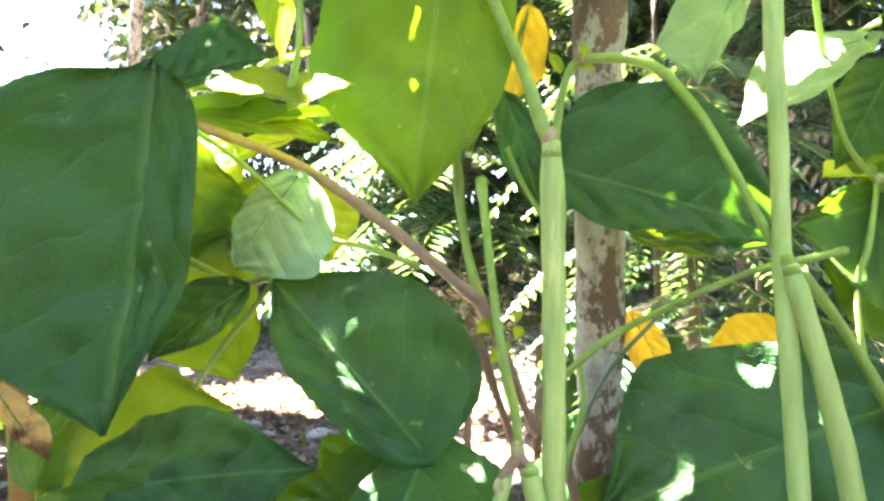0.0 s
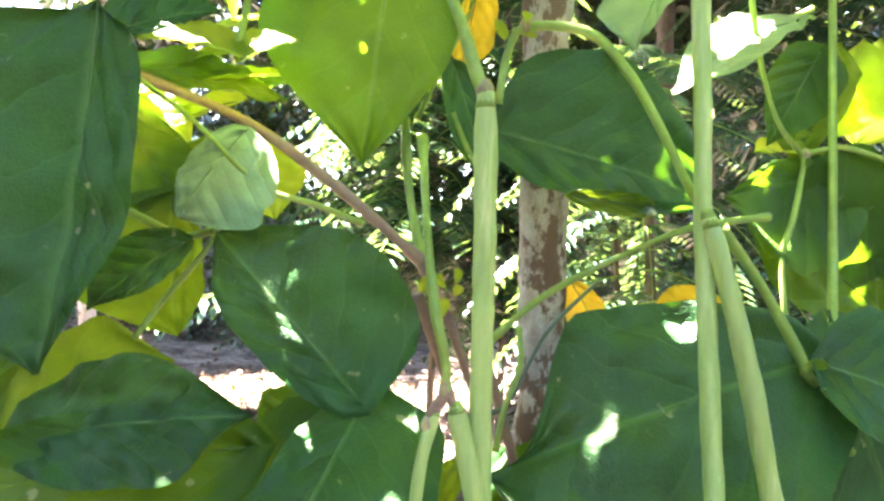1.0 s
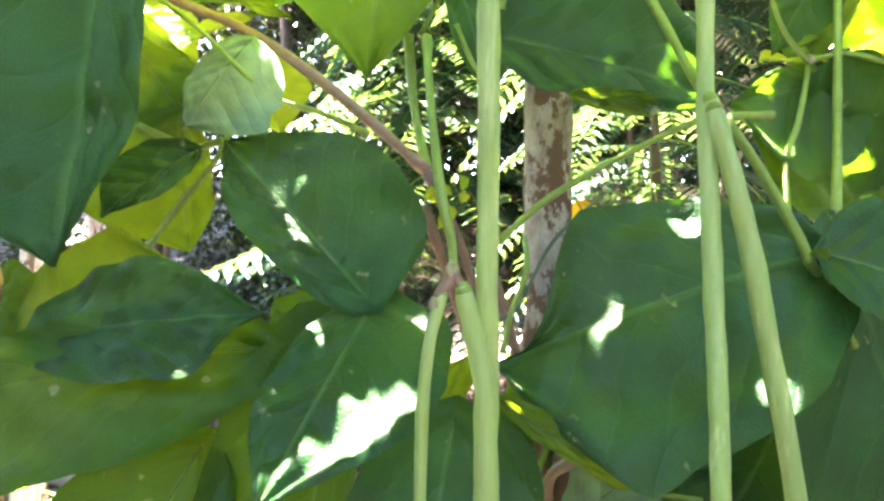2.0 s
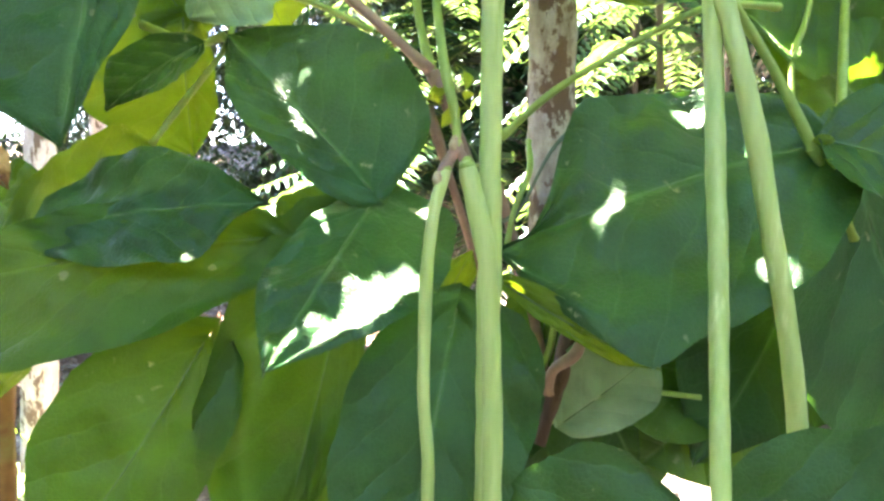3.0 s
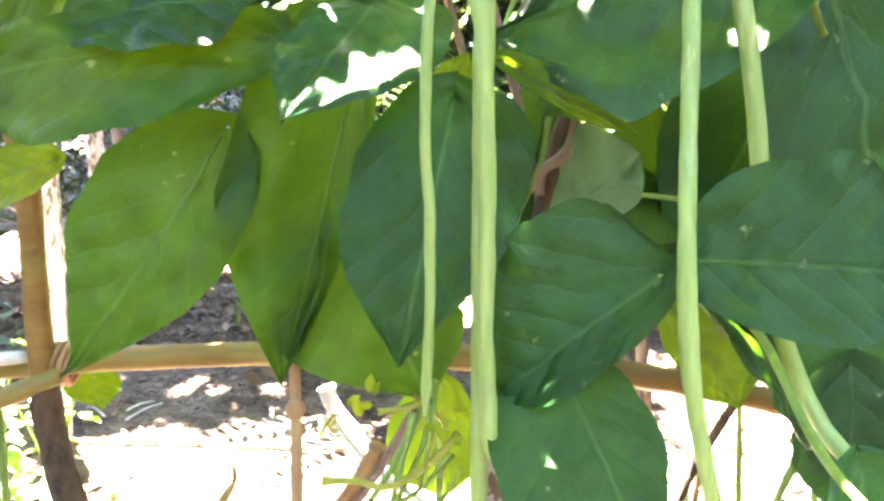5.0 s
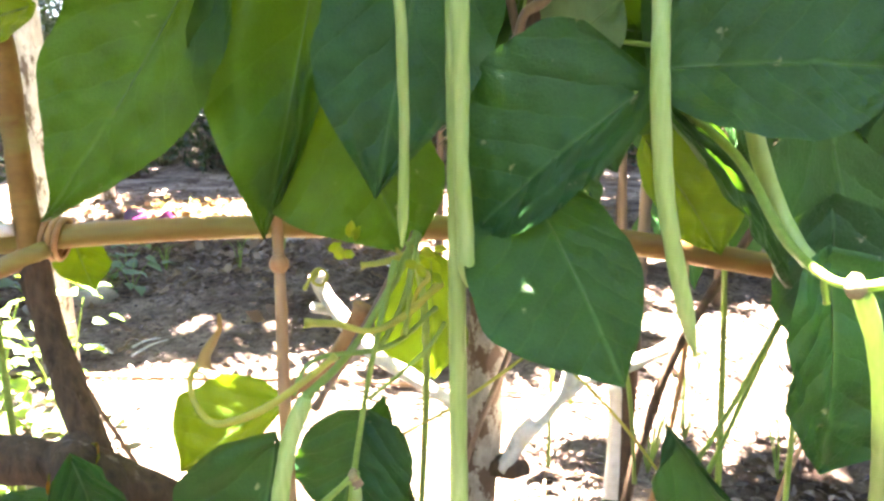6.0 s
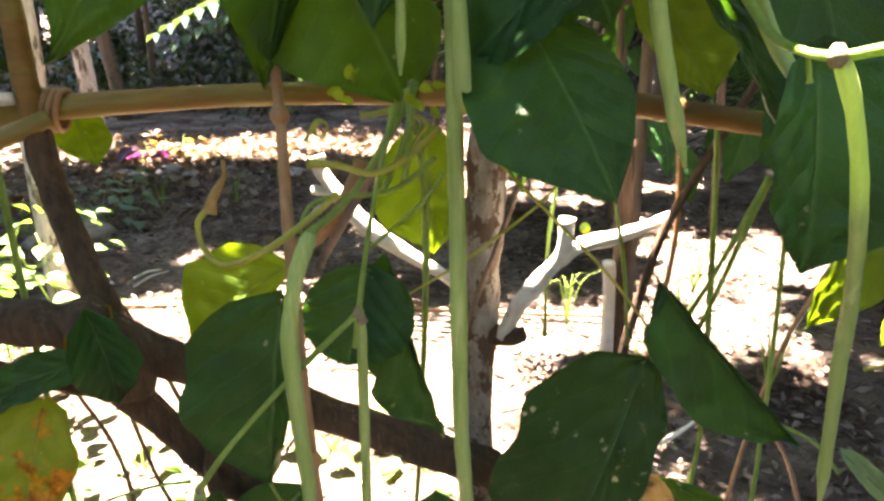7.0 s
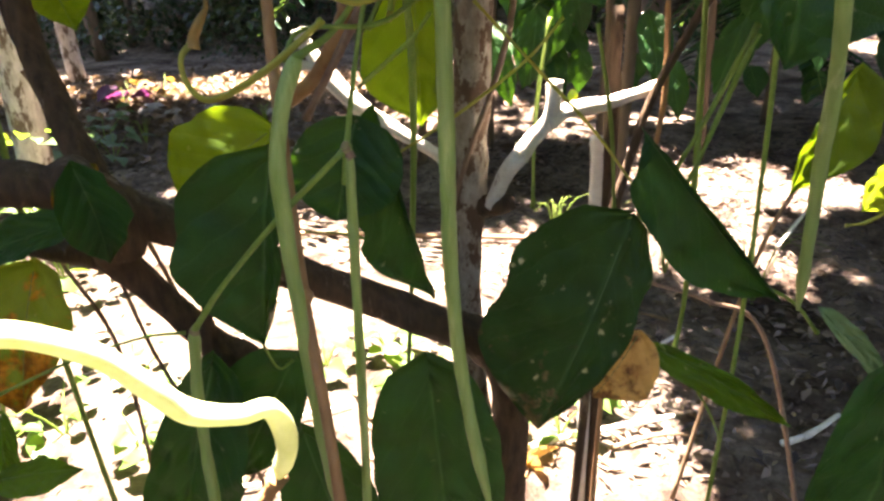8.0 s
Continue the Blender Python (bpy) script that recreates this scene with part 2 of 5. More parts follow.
def soil_material():
    m, t, out = graph("garden_soil")
    here = node(t, "ShaderNodeTexCoord").outputs["Object"]
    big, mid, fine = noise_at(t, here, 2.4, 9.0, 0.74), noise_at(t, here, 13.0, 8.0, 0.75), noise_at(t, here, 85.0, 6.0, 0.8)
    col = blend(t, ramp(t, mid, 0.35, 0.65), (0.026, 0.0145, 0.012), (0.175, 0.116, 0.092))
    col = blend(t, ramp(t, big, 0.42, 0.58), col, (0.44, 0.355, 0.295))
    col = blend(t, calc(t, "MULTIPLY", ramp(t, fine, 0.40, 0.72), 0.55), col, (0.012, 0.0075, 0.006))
    chips = node(t, "ShaderNodeTexVoronoi", {"Vector": here, "Scale": 42.0})
    tint = node(t, "ShaderNodeSeparateXYZ", {0: chips.outputs["Color"]}).outputs[0]
    col = blend(t, calc(t, "MULTIPLY", ramp(t, tint, 0.7, 0.75), 0.6), col, (0.17, 0.125, 0.10))
    height = calc(t, "ADD", mid, calc(t, "ADD", calc(t, "MULTIPLY", fine, 0.5), calc(t, "MULTIPLY", tint, 0.25)))
    relief = node(t, "ShaderNodeBump", {"Strength": 1.0, "Distance": 0.05, "Height": height})
    skin = node(t, "ShaderNodeBsdfPrincipled", {"Base Color": col, "Roughness": 0.95, "Specular IOR Level": 0.15, "Normal": relief.outputs[0]})
    t.links.new(skin.outputs[0], out.inputs[0])
    return m


SOIL = soil_material()


# ---- building tools ----
ROOT = {}


def thing(name, at, label, category, group="", kind=""):
    """An Empty at a thing's base."""
    ob = new(name)
    ob.location = at
    ob.empty_display_size = 0.05
    ROOT[ob] = Vector(at)
    return tagged(ob, label, category, group, kind)


def part(name, shape, material, parent=None, label="", smooth=True):
    """One mesh out of (points, faces, uv or None), in the world's metres, under a thing or one of its parts."""
    points, faces, uv = shape
    root = ROOT.get(parent, Vector((0, 0, 0)))
    me = bpy.data.meshes.new(name)
    me.from_pydata([tuple(Vector(p) - root) for p in points], [], faces)
    if smooth:
        me.polygons.foreach_set("use_smooth", [True] * len(me.polygons))
    if uv:
        layer = me.uv_layers.new(name="UVMap")
        flat = np.array(uv, dtype=np.float32)
        idx = np.zeros(len(me.loops), dtype=np.int32)
        me.loops.foreach_get("vertex_index", idx)
        layer.data.foreach_set("uv", flat[idx].ravel())
    me.materials.append(material)
    ob = new(name, me)
    ob.parent = parent
    ROOT[ob] = root
    return tagged(ob, label)


def smooth_line(points, steps):
    """A Catmull-Rom line through the points."""
    p = [Vector(q) for q in points]
    p = [p[0] * 2 - p[1]] + p + [p[-1] * 2 - p[-2]]
    out = []
    for i in range(1, len(p) - 2):
        a, b, c, d = p[i - 1:i + 3]
        for k in range(steps):
            s = k / steps
            out.append(0.5 * ((2 * b) + (c - a) * s + (2 * a - 5 * b + 4 * c - d) * s * s + (3 * b - a - 3 * c + d) * s ** 3))
    return out + [p[-2]]


def tube(line, radius, sides=8, rough=0.0, seed=0.0):
    """A swept tube with closed ends; radius(s) for s from 0 to 1."""
    n = len(line)
    pts, faces = [], []
    side = None
    for i, c in enumerate(line):
        d = (line[min(i + 1, n - 1)] - line[max(i - 1, 0)]).normalized()
        if side is None:
            side = d.orthogonal().normalized()
        side = (side - d * side.dot(d)).normalized()
        other = d.cross(side)
        r = radius(i / (n - 1))
        for k in range(sides):
            a = 2 * math.pi * k / sides
            q = r
            if rough:
                q = r * (1 + rough * noise.noise(Vector((c.x * 40 + seed, c.y * 40 + math.cos(a), c.z * 40 + math.sin(a)))))
            pts.append(c + (side * math.cos(a) + other * math.sin(a)) * q)
    for i in range(n - 1):
        for k in range(sides):
            a, b = i * sides + k, i * sides + (k + 1) % sides
            faces.append((a, b, b + sides, a + sides))
    pts += [line[0], line[-1]]
    for k in range(sides):
        faces.append((len(pts) - 2, (k + 1) % sides, k))
        faces.append((len(pts) - 1, (n - 1) * sides + k, (n - 1) * sides + (k + 1) % sides))
    return pts, faces, None


def leaf_outline(u, belly=0.33, point=1.12):
    """Half the width of an ovate, pointed leaf, 1 at its widest (belly, as a share of the length)."""
    if u < belly:
        return max(0.0, 1 - (1 - u / belly) ** 2.6) ** (0.42 + 0.25 * max(0.0, belly - 0.33))
    q = (u - belly) / (1 - belly)
    return math.cos(q * math.pi / 2) ** point * (1 + 0.16 * math.sin(q * math.pi))


def leaf(vine, base, tip, width, material, roll=0, cup=0.12, droop=0.06, ripple=0.02, up=(0, -1, 0.35), label="", ribs=True, ragged=0.0, bend=None, point=1.12, lobe=0.09, rim=0.05):
    """A bean leaf between its stalk and its tip, its upper face towards up. width: one number, or each half's width
    and where along the leaf it is widest, for the half on the right hand first as one goes towards the tip."""
    b, e = Vector(base), Vector(tip)
    length = (e - b).length
    ax = (e - b) / length
    n = Vector(up)
    n = (n - ax * n.dot(ax)).normalized()
    n = Matrix.Rotation(radians(roll), 3, ax) @ n
    side = ax.cross(n)
    own = isinstance(width, tuple)
    rows, half = (26, 8) if own else (14, 4)
    pts, uv, faces, mid = [], [], [], []
    skew = 0.0 if own else random.uniform(-0.10, 0.10)
    z0 = random.uniform(0, 50)
    wa, ua, wb, ub = width if own else (width / 2 * (1 + skew), 0.33, width / 2 * (1 - skew), 0.33)
    whole = wa + wb
    taper = point if isinstance(point, tuple) else (point, point)
    bow = whole * 0.6 * skew if bend is None else bend * length
    for i in range(rows + 1):
        u = i / rows
        centre = b + ax * length * u + n * (droop * length * 4 * u * (1 - u)) + side * (bow * math.sin(u * math.pi))
        mid.append(centre)
        for j in range(-half, half + 1):
            s = j / half
            w, belly = (wa, ua) if s > 0 else (wb, ub)
            shape = leaf_outline(u, belly, taper[s <= 0])
            edge = 1 + (rim if own else 0.10) * noise.noise(Vector((u * 3.2, z0, 5.0 if s > 0 else 9.0))) + 0.03 * noise.noise(Vector((u * 13.0, z0, 2.0 if s > 0 else 7.0)))
            edge -= ragged * max(0.0, noise.noise(Vector((u * 7.0, z0, 12.0 if s > 0 else 31.0))))
            back = -lobe * length * abs(s) ** 1.5 * max(0.0, 1 - u / 0.22) ** 2
            wave = ripple * length * s * s * 1.6 * noise.noise(Vector((u * 6.0 + z0, s * 1.3, z0)))
            wave += 0.042 * length * noise.noise(Vector((u * 7.0 - z0, s * 3.0, 1.0)))
            # the blade swells between its side veins
            swell = (u * 5.5 - abs(s) * shape * 2.1) % 1.0
            wave += 0.004 * whole * math.sin(swell * math.pi) * min(1.0, 3 * abs(s) * (1.05 - abs(s)))
            inward = s * w * shape * edge - bow * math.sin(u * math.pi) * abs(s)
            pts.append(centre + side * inward + ax * back + n * (cup * abs(s) * w * shape * 2 * (0.6 + 0.4 * abs(s)) + wave))
            uv.append((0.5 + s * 0.5 * max(0.15, shape), u))
    cols = 2 * half + 1
    for i in range(rows):
        for j in range(cols - 1):
            a = i * cols + j
            faces.append((a, a + 1, a + cols + 1, a + cols))
    ob = part("leaf", (pts, faces, uv), material, vine, label or LEAF_WORDS.get(material.name, ""))
    if ribs:
        line = [p + n * 0.0002 for p in mid[:-1]]
        part("midrib", tube(line, lambda s: 0.0006 * (1 - 0.75 * s), 5), RIB, ob)
    return ob


LEAF_WORDS = {"bean_leaf_backlit": "yellow-green leaf painted as lit through", "bean_leaf_pale": "pale leaf, underside or sunlit face", "bean_leaf_specked": "dark leaf with pale specks", "bean_leaf_yellowed": "yellowed leaf", "bean_leaf_withering": "withering leaf with brown blotches", "bean_leaf_dry": "dry tan leaf"}


def stem(vine, points, r, material, name="stem"):
    line = smooth_line(points, 7)
    seed = random.uniform(0, 99)
    return part(name, tube(line, lambda s: r * (1 + 0.12 * math.sin(s * 9 + seed) + 0.35 * (1 if s < 0.04 or s > 0.96 else 0)), 8, 0.12, seed), material, vine)


def pod(vine, points, r, material):
    """A long bean pod: swollen at the seeds, drawn out at its tip, with a small calyx."""
    line = smooth_line(points, 14)
    seed = random.uniform(0, 99)
    total = sum((line[i + 1] - line[i]).length for i in range(len(line) - 1))

    def radius(s):
        bumps = 1 + 0.025 * math.sin(s * total / 0.014 * 2 * math.pi / 1.6 + seed) + 0.05 * math.sin(s * 17 + seed)
        ends = min(1.0, 0.72 + s * 9) * min(1.0, 0.25 + (1 - s) * 16)
        return r * bumps * ends

    ob = part("pod", tube(line, radius, 12, 0.12, seed), material, vine)
    part("calyx", tube([line[0] + (line[0] - line[2]) * 0.6, line[0], line[1], line[2]], lambda s: r * (0.5 + 0.42 * s), 10), STEM, ob)
    return ob


def knob(parent, at, r, material):
    """A small uneven swelling at a joint."""
    v = Vector(at)
    seed = random.uniform(0, 99)
    line = [v + Vector((0.2 * r * math.sin(seed), 0, r * z)) for z in (1.3, 0.8, 0.2, -0.4, -0.9, -1.3)]
    return part("node", tube(line, lambda s: r * (0.35 + 0.75 * math.sin(math.pi * min(0.96, max(0.06, s)))), 9, 0.35, seed), material, parent)


def branch(parent, points, r0, r1, material, name="limb", rough=0.25, sides=12, steps=12, label=""):
    line = smooth_line(points, steps)
    seed = random.uniform(0, 99)
    return part(name, tube(line, lambda s: (r0 + (r1 - r0) * s) * (1 + 0.07 * math.sin(s * 11 + seed)), sides, rough, seed), material, parent, label)


# ---- the setting: ground and woods ----
def lie(x, y):
    """Height of the soil."""
    d = math.hypot(x, y)
    h = 0.018 * noise.noise(Vector((x * 1.7, y * 1.7, 0))) + 0.008 * noise.noise(Vector((x * 7, y * 7, 3)))
    h += 0.05 * noise.noise(Vector((x * 0.4, y * 0.4, 9))) * min(1, d / 3)
    return h + 0.30 * max(0.0, min(9.0, y - 8.2))


def graded(near, step, far):
    """Coordinates that lie close together near the middle and reach far out."""
    out = list(np.arange(0, near, step))
    while out[-1] < far:
        step *= 1.35
        out.append(out[-1] + step)
    return [-v for v in reversed(out[1:])] + out


def ground():
    xs, ys = graded(4.0, 0.07, 900.0), [v + 2.5 for v in graded(4.0, 0.07, 900.0)]
    pts = [(x, y, lie(x, y)) for y in ys for x in xs]
    w = len(xs)
    faces = [(j * w + i, j * w + i + 1, j * w + w + i + 1, j * w + w + i) for j in range(len(ys) - 1) for i in range(w - 1)]
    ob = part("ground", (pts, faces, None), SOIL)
    tagged(ob, "bare brown garden soil under dappled sunlight", "ground", kind="structure")


ground()


def leaf_card(at, along, normal, size, wide=0.5):
    """Six points of a small folded leaf."""
    a = along.normalized()
    n = (normal - a * normal.dot(a))
    n = n.normalized() if n.length > 1e-4 else a.orthogonal().normalized()
    s = a.cross(n) * size * wide * 0.5
    m = at + a * size * 0.5
    return [at, m - s + n * size * 0.06, m - n * size * 0.04, m + s + n * size * 0.06, at + a * size - n * size * 0.08]


CARD = ((0, 1, 2), (0, 2, 3), (1, 4, 2), (2, 4, 3))


def cards(spots):
    pts, faces = [], []
    for spot in spots:
        k = len(pts)
        pts += leaf_card(*spot)
        faces += [(a + k, b + k, c + k) for a, b, c in CARD]
    return pts, faces, None


def any_way():
    return Vector((random.gauss(0, 1), random.gauss(0, 1), random.gauss(0, 1))).normalized()


# holes cut in the crowns to sunlight chosen places: (sunlit place, radius)
OPEN = [(Vector((-0.05, 0.25, 0.9)), 0.55), (Vector((-0.75, 1.6, 0)), 0.75), (Vector((0.0, 1.5, 0)), 0.6), (Vector((-0.4, 1.05, 0)), 0.5), (Vector((0.5, 2.1, 0)), 0.38), (Vector((1.25, 2.5, 0)), 0.4), (Vector((0.85, 2.15, 0)), 0.28), (Vector((0.95, 1.85, 0)), 0.18), (Vector((0.2, 1.05, 0)), 0.26), (Vector((0.34, 0.85, 0)), 0.16), (Vector((-0.35, 2.05, 0)), 0.42), (Vector((-0.1, 3.0, 0)), 0.22), (Vector((0.3, 3.9, 0)), 0.3), (Vector((1.5, 2.55, 0)), 0.32), (Vector((1.7, 2.35, 0)), 0.25), (Vector((1.31, 1.6, 0)), 0.14), (Vector((1.1, 1.75, 0)), 0.12), (Vector((-0.05, 2.35, 0)), 0.3)]
OPEN += [(Vector((0.43, 0.46, 0.68)), 0.13), (Vector((0.43, 1.03, 0)), 0.15), (Vector((0.40, 0.80, 0)), 0.15)]
# small holes cut for flecks of sun under the thin edge of the shade
OPEN += [(Vector((1.38, 2.52, 0)), 0.16), (Vector((1.50, 2.46, 0)), 0.14), (Vector((1.70, 2.48, 0)), 0.16), (Vector((1.83, 2.40, 0)), 0.14), (Vector((1.91, 2.31, 0)), 0.14), (Vector((0.92, 1.69, 0)), 0.06), (Vector((0.78, 1.59, 0)), 0.05), (Vector((0.75, 1.43, 0)), 0.05), (Vector((0.78, 1.20, 0)), 0.035), (Vector((1.28, 1.60, 0)), 0.07), (Vector((1.39, 1.59, 0)), 0.07), (Vector((1.31, 1.98, 0)), 0.06), (Vector((1.37, 1.87, 0)), 0.05), (Vector((0.62, 1.23, 0)), 0.05), (Vector((0.54, 1.05, 0)), 0.07), (Vector((0.45, 0.94, 0)), 0.1), (Vector((0.43, 0.81, 0)), 0.1), (Vector((0.33, 0.89, 0)), 0.13), (Vector((0.24, 0.83, 0)), 0.13), (Vector((0.38, 1.21, 0)), 0.1), (Vector((0.54, 2.32, 0)), 0.14), (Vector((0.65, 2.41, 0)), 0.1), (Vector((0.85, 1.84, 0)), 0.06)]
OPEN += [(Vector((x, y, 0)), r) for x, y, r in ((0.89, 1.98, 0.12), (1.01, 1.73, 0.10), (1.22, 1.63, 0.12), (0.78, 1.46, 0.07), (0.66, 1.35, 0.07), (0.77, 1.21, 0.05), (1.06, 1.43, 0.07), (0.55, 1.16, 0.07), (0.29, 0.89, 0.12), (0.46, 0.88, 0.10), (0.52, 0.76, 0.08), (0.82, 1.67, 0.10), (1.11, 1.90, 0.14), (0.45, 2.04, 0.15), (0.80, 1.85, 0.12), (0.95, 1.58, 0.06), (0.62, 0.98, 0.05), (0.90, 1.30, 0.05))]
random.seed(2)
OPEN += [(Vector((random.gauss(-1.9, 0.75), random.gauss(5.5, 0.5), 0)), random.uniform(0.04, 0.16)) for _ in range(34)]
OPEN += [(Vector((random.uniform(-1.6, 0.2), random.uniform(2.6, 4.6), 0)), random.uniform(0.03, 0.08)) for _ in range(26)]
OPEN += [(Vector((random.uniform(0.4, 1.8), random.uniform(2.7, 4.4), 0)), random.uniform(0.03, 0.10)) for _ in range(22)]


ACROSS = SUNWARD.orthogonal().normalized()
BESIDE = SUNWARD.cross(ACROSS)
OPEN_AT = np.array([(g.dot(ACROSS), g.dot(BESIDE), (r + 0.035) ** 2) for g, r in OPEN])


def in_open(p):
    return bool(((OPEN_AT[:, 0] - p.dot(ACROSS)) ** 2 + (OPEN_AT[:, 1] - p.dot(BESIDE)) ** 2 < OPEN_AT[:, 2]).any())


def clumps(centres, count, size, droop=0.5):
    """Leaves in uneven clumps: (centre, radius) each."""
    out = []
    for c, r in centres:
        for _ in range(count):
            p = Vector(c) + any_way() * r * random.uniform(0.25, 1.0) ** 0.6
            if in_open(p):
                continue
            d = any_way()
            d.z = d.z * 0.5 - droop
            out.append((p, d, Vector((random.gauss(0, .6), random.gauss(0, .6), 1)), size * random.uniform(0.6, 1.35), random.uniform(0.42, 0.62)))
    return out


def woodland_tree(at, height, spread, low, bole, leaves, size, bark, label, category="tree", group="woodland trees", lean=(0, 0)):
    """A tapered trunk, limbs that fork from it, and a loose crown of leaf clumps."""
    x, y = at
    z = lie(x, y) - 0.03
    tree = thing("tree", (x, y, z), label, category, group)
    top = Vector((x + random.uniform(-.3, .3) + lean[0], y + random.uniform(-.3, .3) + lean[1], z + height * 0.8))
    base = Vector((x, y, z))
    way = [base, base.lerp(top, 0.3) + Vector((random.uniform(-.06, .06) - lean[0] * .28, random.uniform(-.05, .05) - lean[1] * .28, 0)), base.lerp(top, 0.65), top]
    branch(tree, way, bole, bole * 0.3, bark, "trunk", 0.15, 12, 8)
    ends = []
    for k in range(6):
        f = low + (1 - low) * k / 6
        start = base.lerp(top, f)
        a = k * 2.4 + random.uniform(-.4, .4)
        reach = spread * random.uniform(0.6, 1.0) * (1 - 0.4 * f)
        end = start + Vector((math.cos(a) * reach, math.sin(a) * reach, reach * random.uniform(0.2, 0.6)))
        branch(tree, [start, start.lerp(end, 0.5) + Vector((0, 0, reach * 0.1)), end], bole * 0.38, bole * 0.08, bark, "limb", 0.15, 7, 4)
        ends += [start.lerp(end, q) for q in (0.45, 0.7, 1.0)]
    ends.append(top)
    spots = [(e + any_way() * spread * 0.22, spread * random.uniform(0.2, 0.36)) for e in ends for _ in range(2)]
    part("crown", cards(clumps(spots, leaves // len(spots), size)), WOODS, tree)
    return tree


random.seed(11)
woodland_tree((-1.27, 2.20), 7.2, 2.2, 0.72, 0.056, 4600, 0.17, LIME, "slender limewashed garden tree on bare soil", group="limewashed trees", lean=(-.9, 1.2))
woodland_tree((-2.95, 6.31), 8.0, 2.5, 0.74, 0.085, 9500, 0.19, LIME, "limewashed tree trunk at the edge of the clearing", group="limewashed trees", lean=(1.0, -1.4))
# Added only to throw shade on the far left soil.
woodland_tree((-3.4, 8.0), 8.0, 2.2, 0.74, 0.085, 9000, 0.19, TRUNK, "brown-barked tree added to shade the far clearing", lean=(.8, .4))
# Added for its crown, which darkens the soil on the right.
woodland_tree((2.1, 5.6), 7.4, 3.1, 0.64, 0.10, 11000, 0.19, TRUNK, "brown-barked tree added to shade the right of the clearing", lean=(-.5, -1.4))
model = woodland_tree((0.6, 10.5), 8.5, 2.6, 0.22, 0.14, 7000, 0.22, TRUNK, "dark forest tree with a dense crown")
other = woodland_tree((3.6, 9.4), 7.5, 2.4, 0.2, 0.11, 7000, 0.21, TRUNK, "dark forest tree with a low crown")
# Copies beside and behind the view are added to block skylight and bounce.
for k, (x, y, turn, big) in enumerate(((-1.0, 12.4, 40, .9), (6.3, 10.6, 200, 1.0), (9.2, 8.8, 90, 1.05), (2.0, 13.0, 310, 1.15), (5.0, 13.6, 150, 1.2), (8.2, 14.0, 260, 1.2), (12.5, 10.5, 60, 1.1), (-0.6, 14.8, 120, 1.0), (-4.5, -7.6, 10, .85), (4.0, -8.0, 170, .9), (8.0, -5, 230, .9), (-9, -3, 300, .8), (7.0, 1.6, 20, 1.0), (-9, 4, 75, .7), (-6.2, 1.0, 130, .85), (-6.6, -4.6, 250, .9), (5.8, -2.6, 110, .9), (5.2, 3.6, 290, .85), (-7.6, -1.4, 15, 1.0), (-10, 1.5, 220, 1.0), (9.5, -1.5, 140, 1.0), (-2.2, -10.5, 330, 1.15), (2.4, -10.8, 60, 1.15), (7, -8.5, 300, 1.1), (3.4, 15.6, 20, 1.5), (1.0, 16.8, 200, 1.5), (5.6, 17.0, 90, 1.6), (-3.2, 16.4, 130, 1.5), (8.5, 17.5, 250, 1.6), (-6.5, 15.6, 310, 1.5), (2.2, 19, 70, 1.9), (-1.0, 19.5, 160, 1.9), (6.0, 20.5, 280, 2.0))):
    c = copy_thing(model if k % 2 else other, pose(x, y, lie(x, y) - .03, 0, 0, turn))
    c.scale = (big, big, big)
# High crowns, mostly out of view, added to shade the bank.
for k, (x, y) in enumerate(((-7.7, 10.4), (-2.2, 11.4), (-9.4, 12.2), (-0.9, 10.0))):
    woodland_tree((x, y), 12.0, 2.9, 0.78, 0.12, 4200, 0.24, TRUNK, "tall dark forest tree, its high crown added for shade", lean=(1.4 if x < -5 else -0.6, 0))
# Trees added to shade the garden and close off the sky; most stand unseen.
for x, y in ((-3.0, 0.2), (1.75, 1.55), (-0.2, -0.8), (4.8, 0.6), (-5.4, -2.0), (-2.3, 0.7), (1.2, -2.4), (-1.9, -2.9), (3.1, 1.1), (4.3, 5.2), (-3.7, 3.3)):
    woodland_tree((x, y), 8.4, 2.3, 0.70, 0.11, 7600, 0.23, TRUNK, "tall tree added so its crown shades the garden", group="shade trees")
woodland_tree((2.25, 1.75), 6.6, 2.0, 0.70, 0.07, 6500, 0.2, TRUNK, "tall tree added so its crown shades the garden", group="shade trees", lean=(-1.7, 0.7))
woodland_tree((1.95, 0.35), 6.6, 2.0, 0.70, 0.07, 8000, 0.2, TRUNK, "tall tree added so its crown shades the garden", group="shade trees", lean=(-1.0, 0.7))
woodland_tree((3.2, 6.9), 8.0, 3.0, 0.60, 0.10, 9000, 0.22, TRUNK, "tall tree added so its crown shades the garden", group="shade trees", lean=(-0.8, 0.2))
for k, (x, y, h) in enumerate(((-3.6, 9.3, 1.0), (-3.25, 8.6, .8), (-5.2, 9.9, 1.1), (-2.2, 9.8, .9), (1.8, 8.4, .9))):
    z = lie(x, y) - .03
    sap = thing("sapling", (x, y, z), "thin dark bare sapling stem in the wood's shade", "sapling", "saplings")
    branch(sap, [(x, y, z), (x + .05, y, z + h), (x - .04 + .1 * (k % 2), y + .1, z + 2.6 * h)], .06 - .008 * k, .025, TRUNK, "trunk", .15, 10, 8)

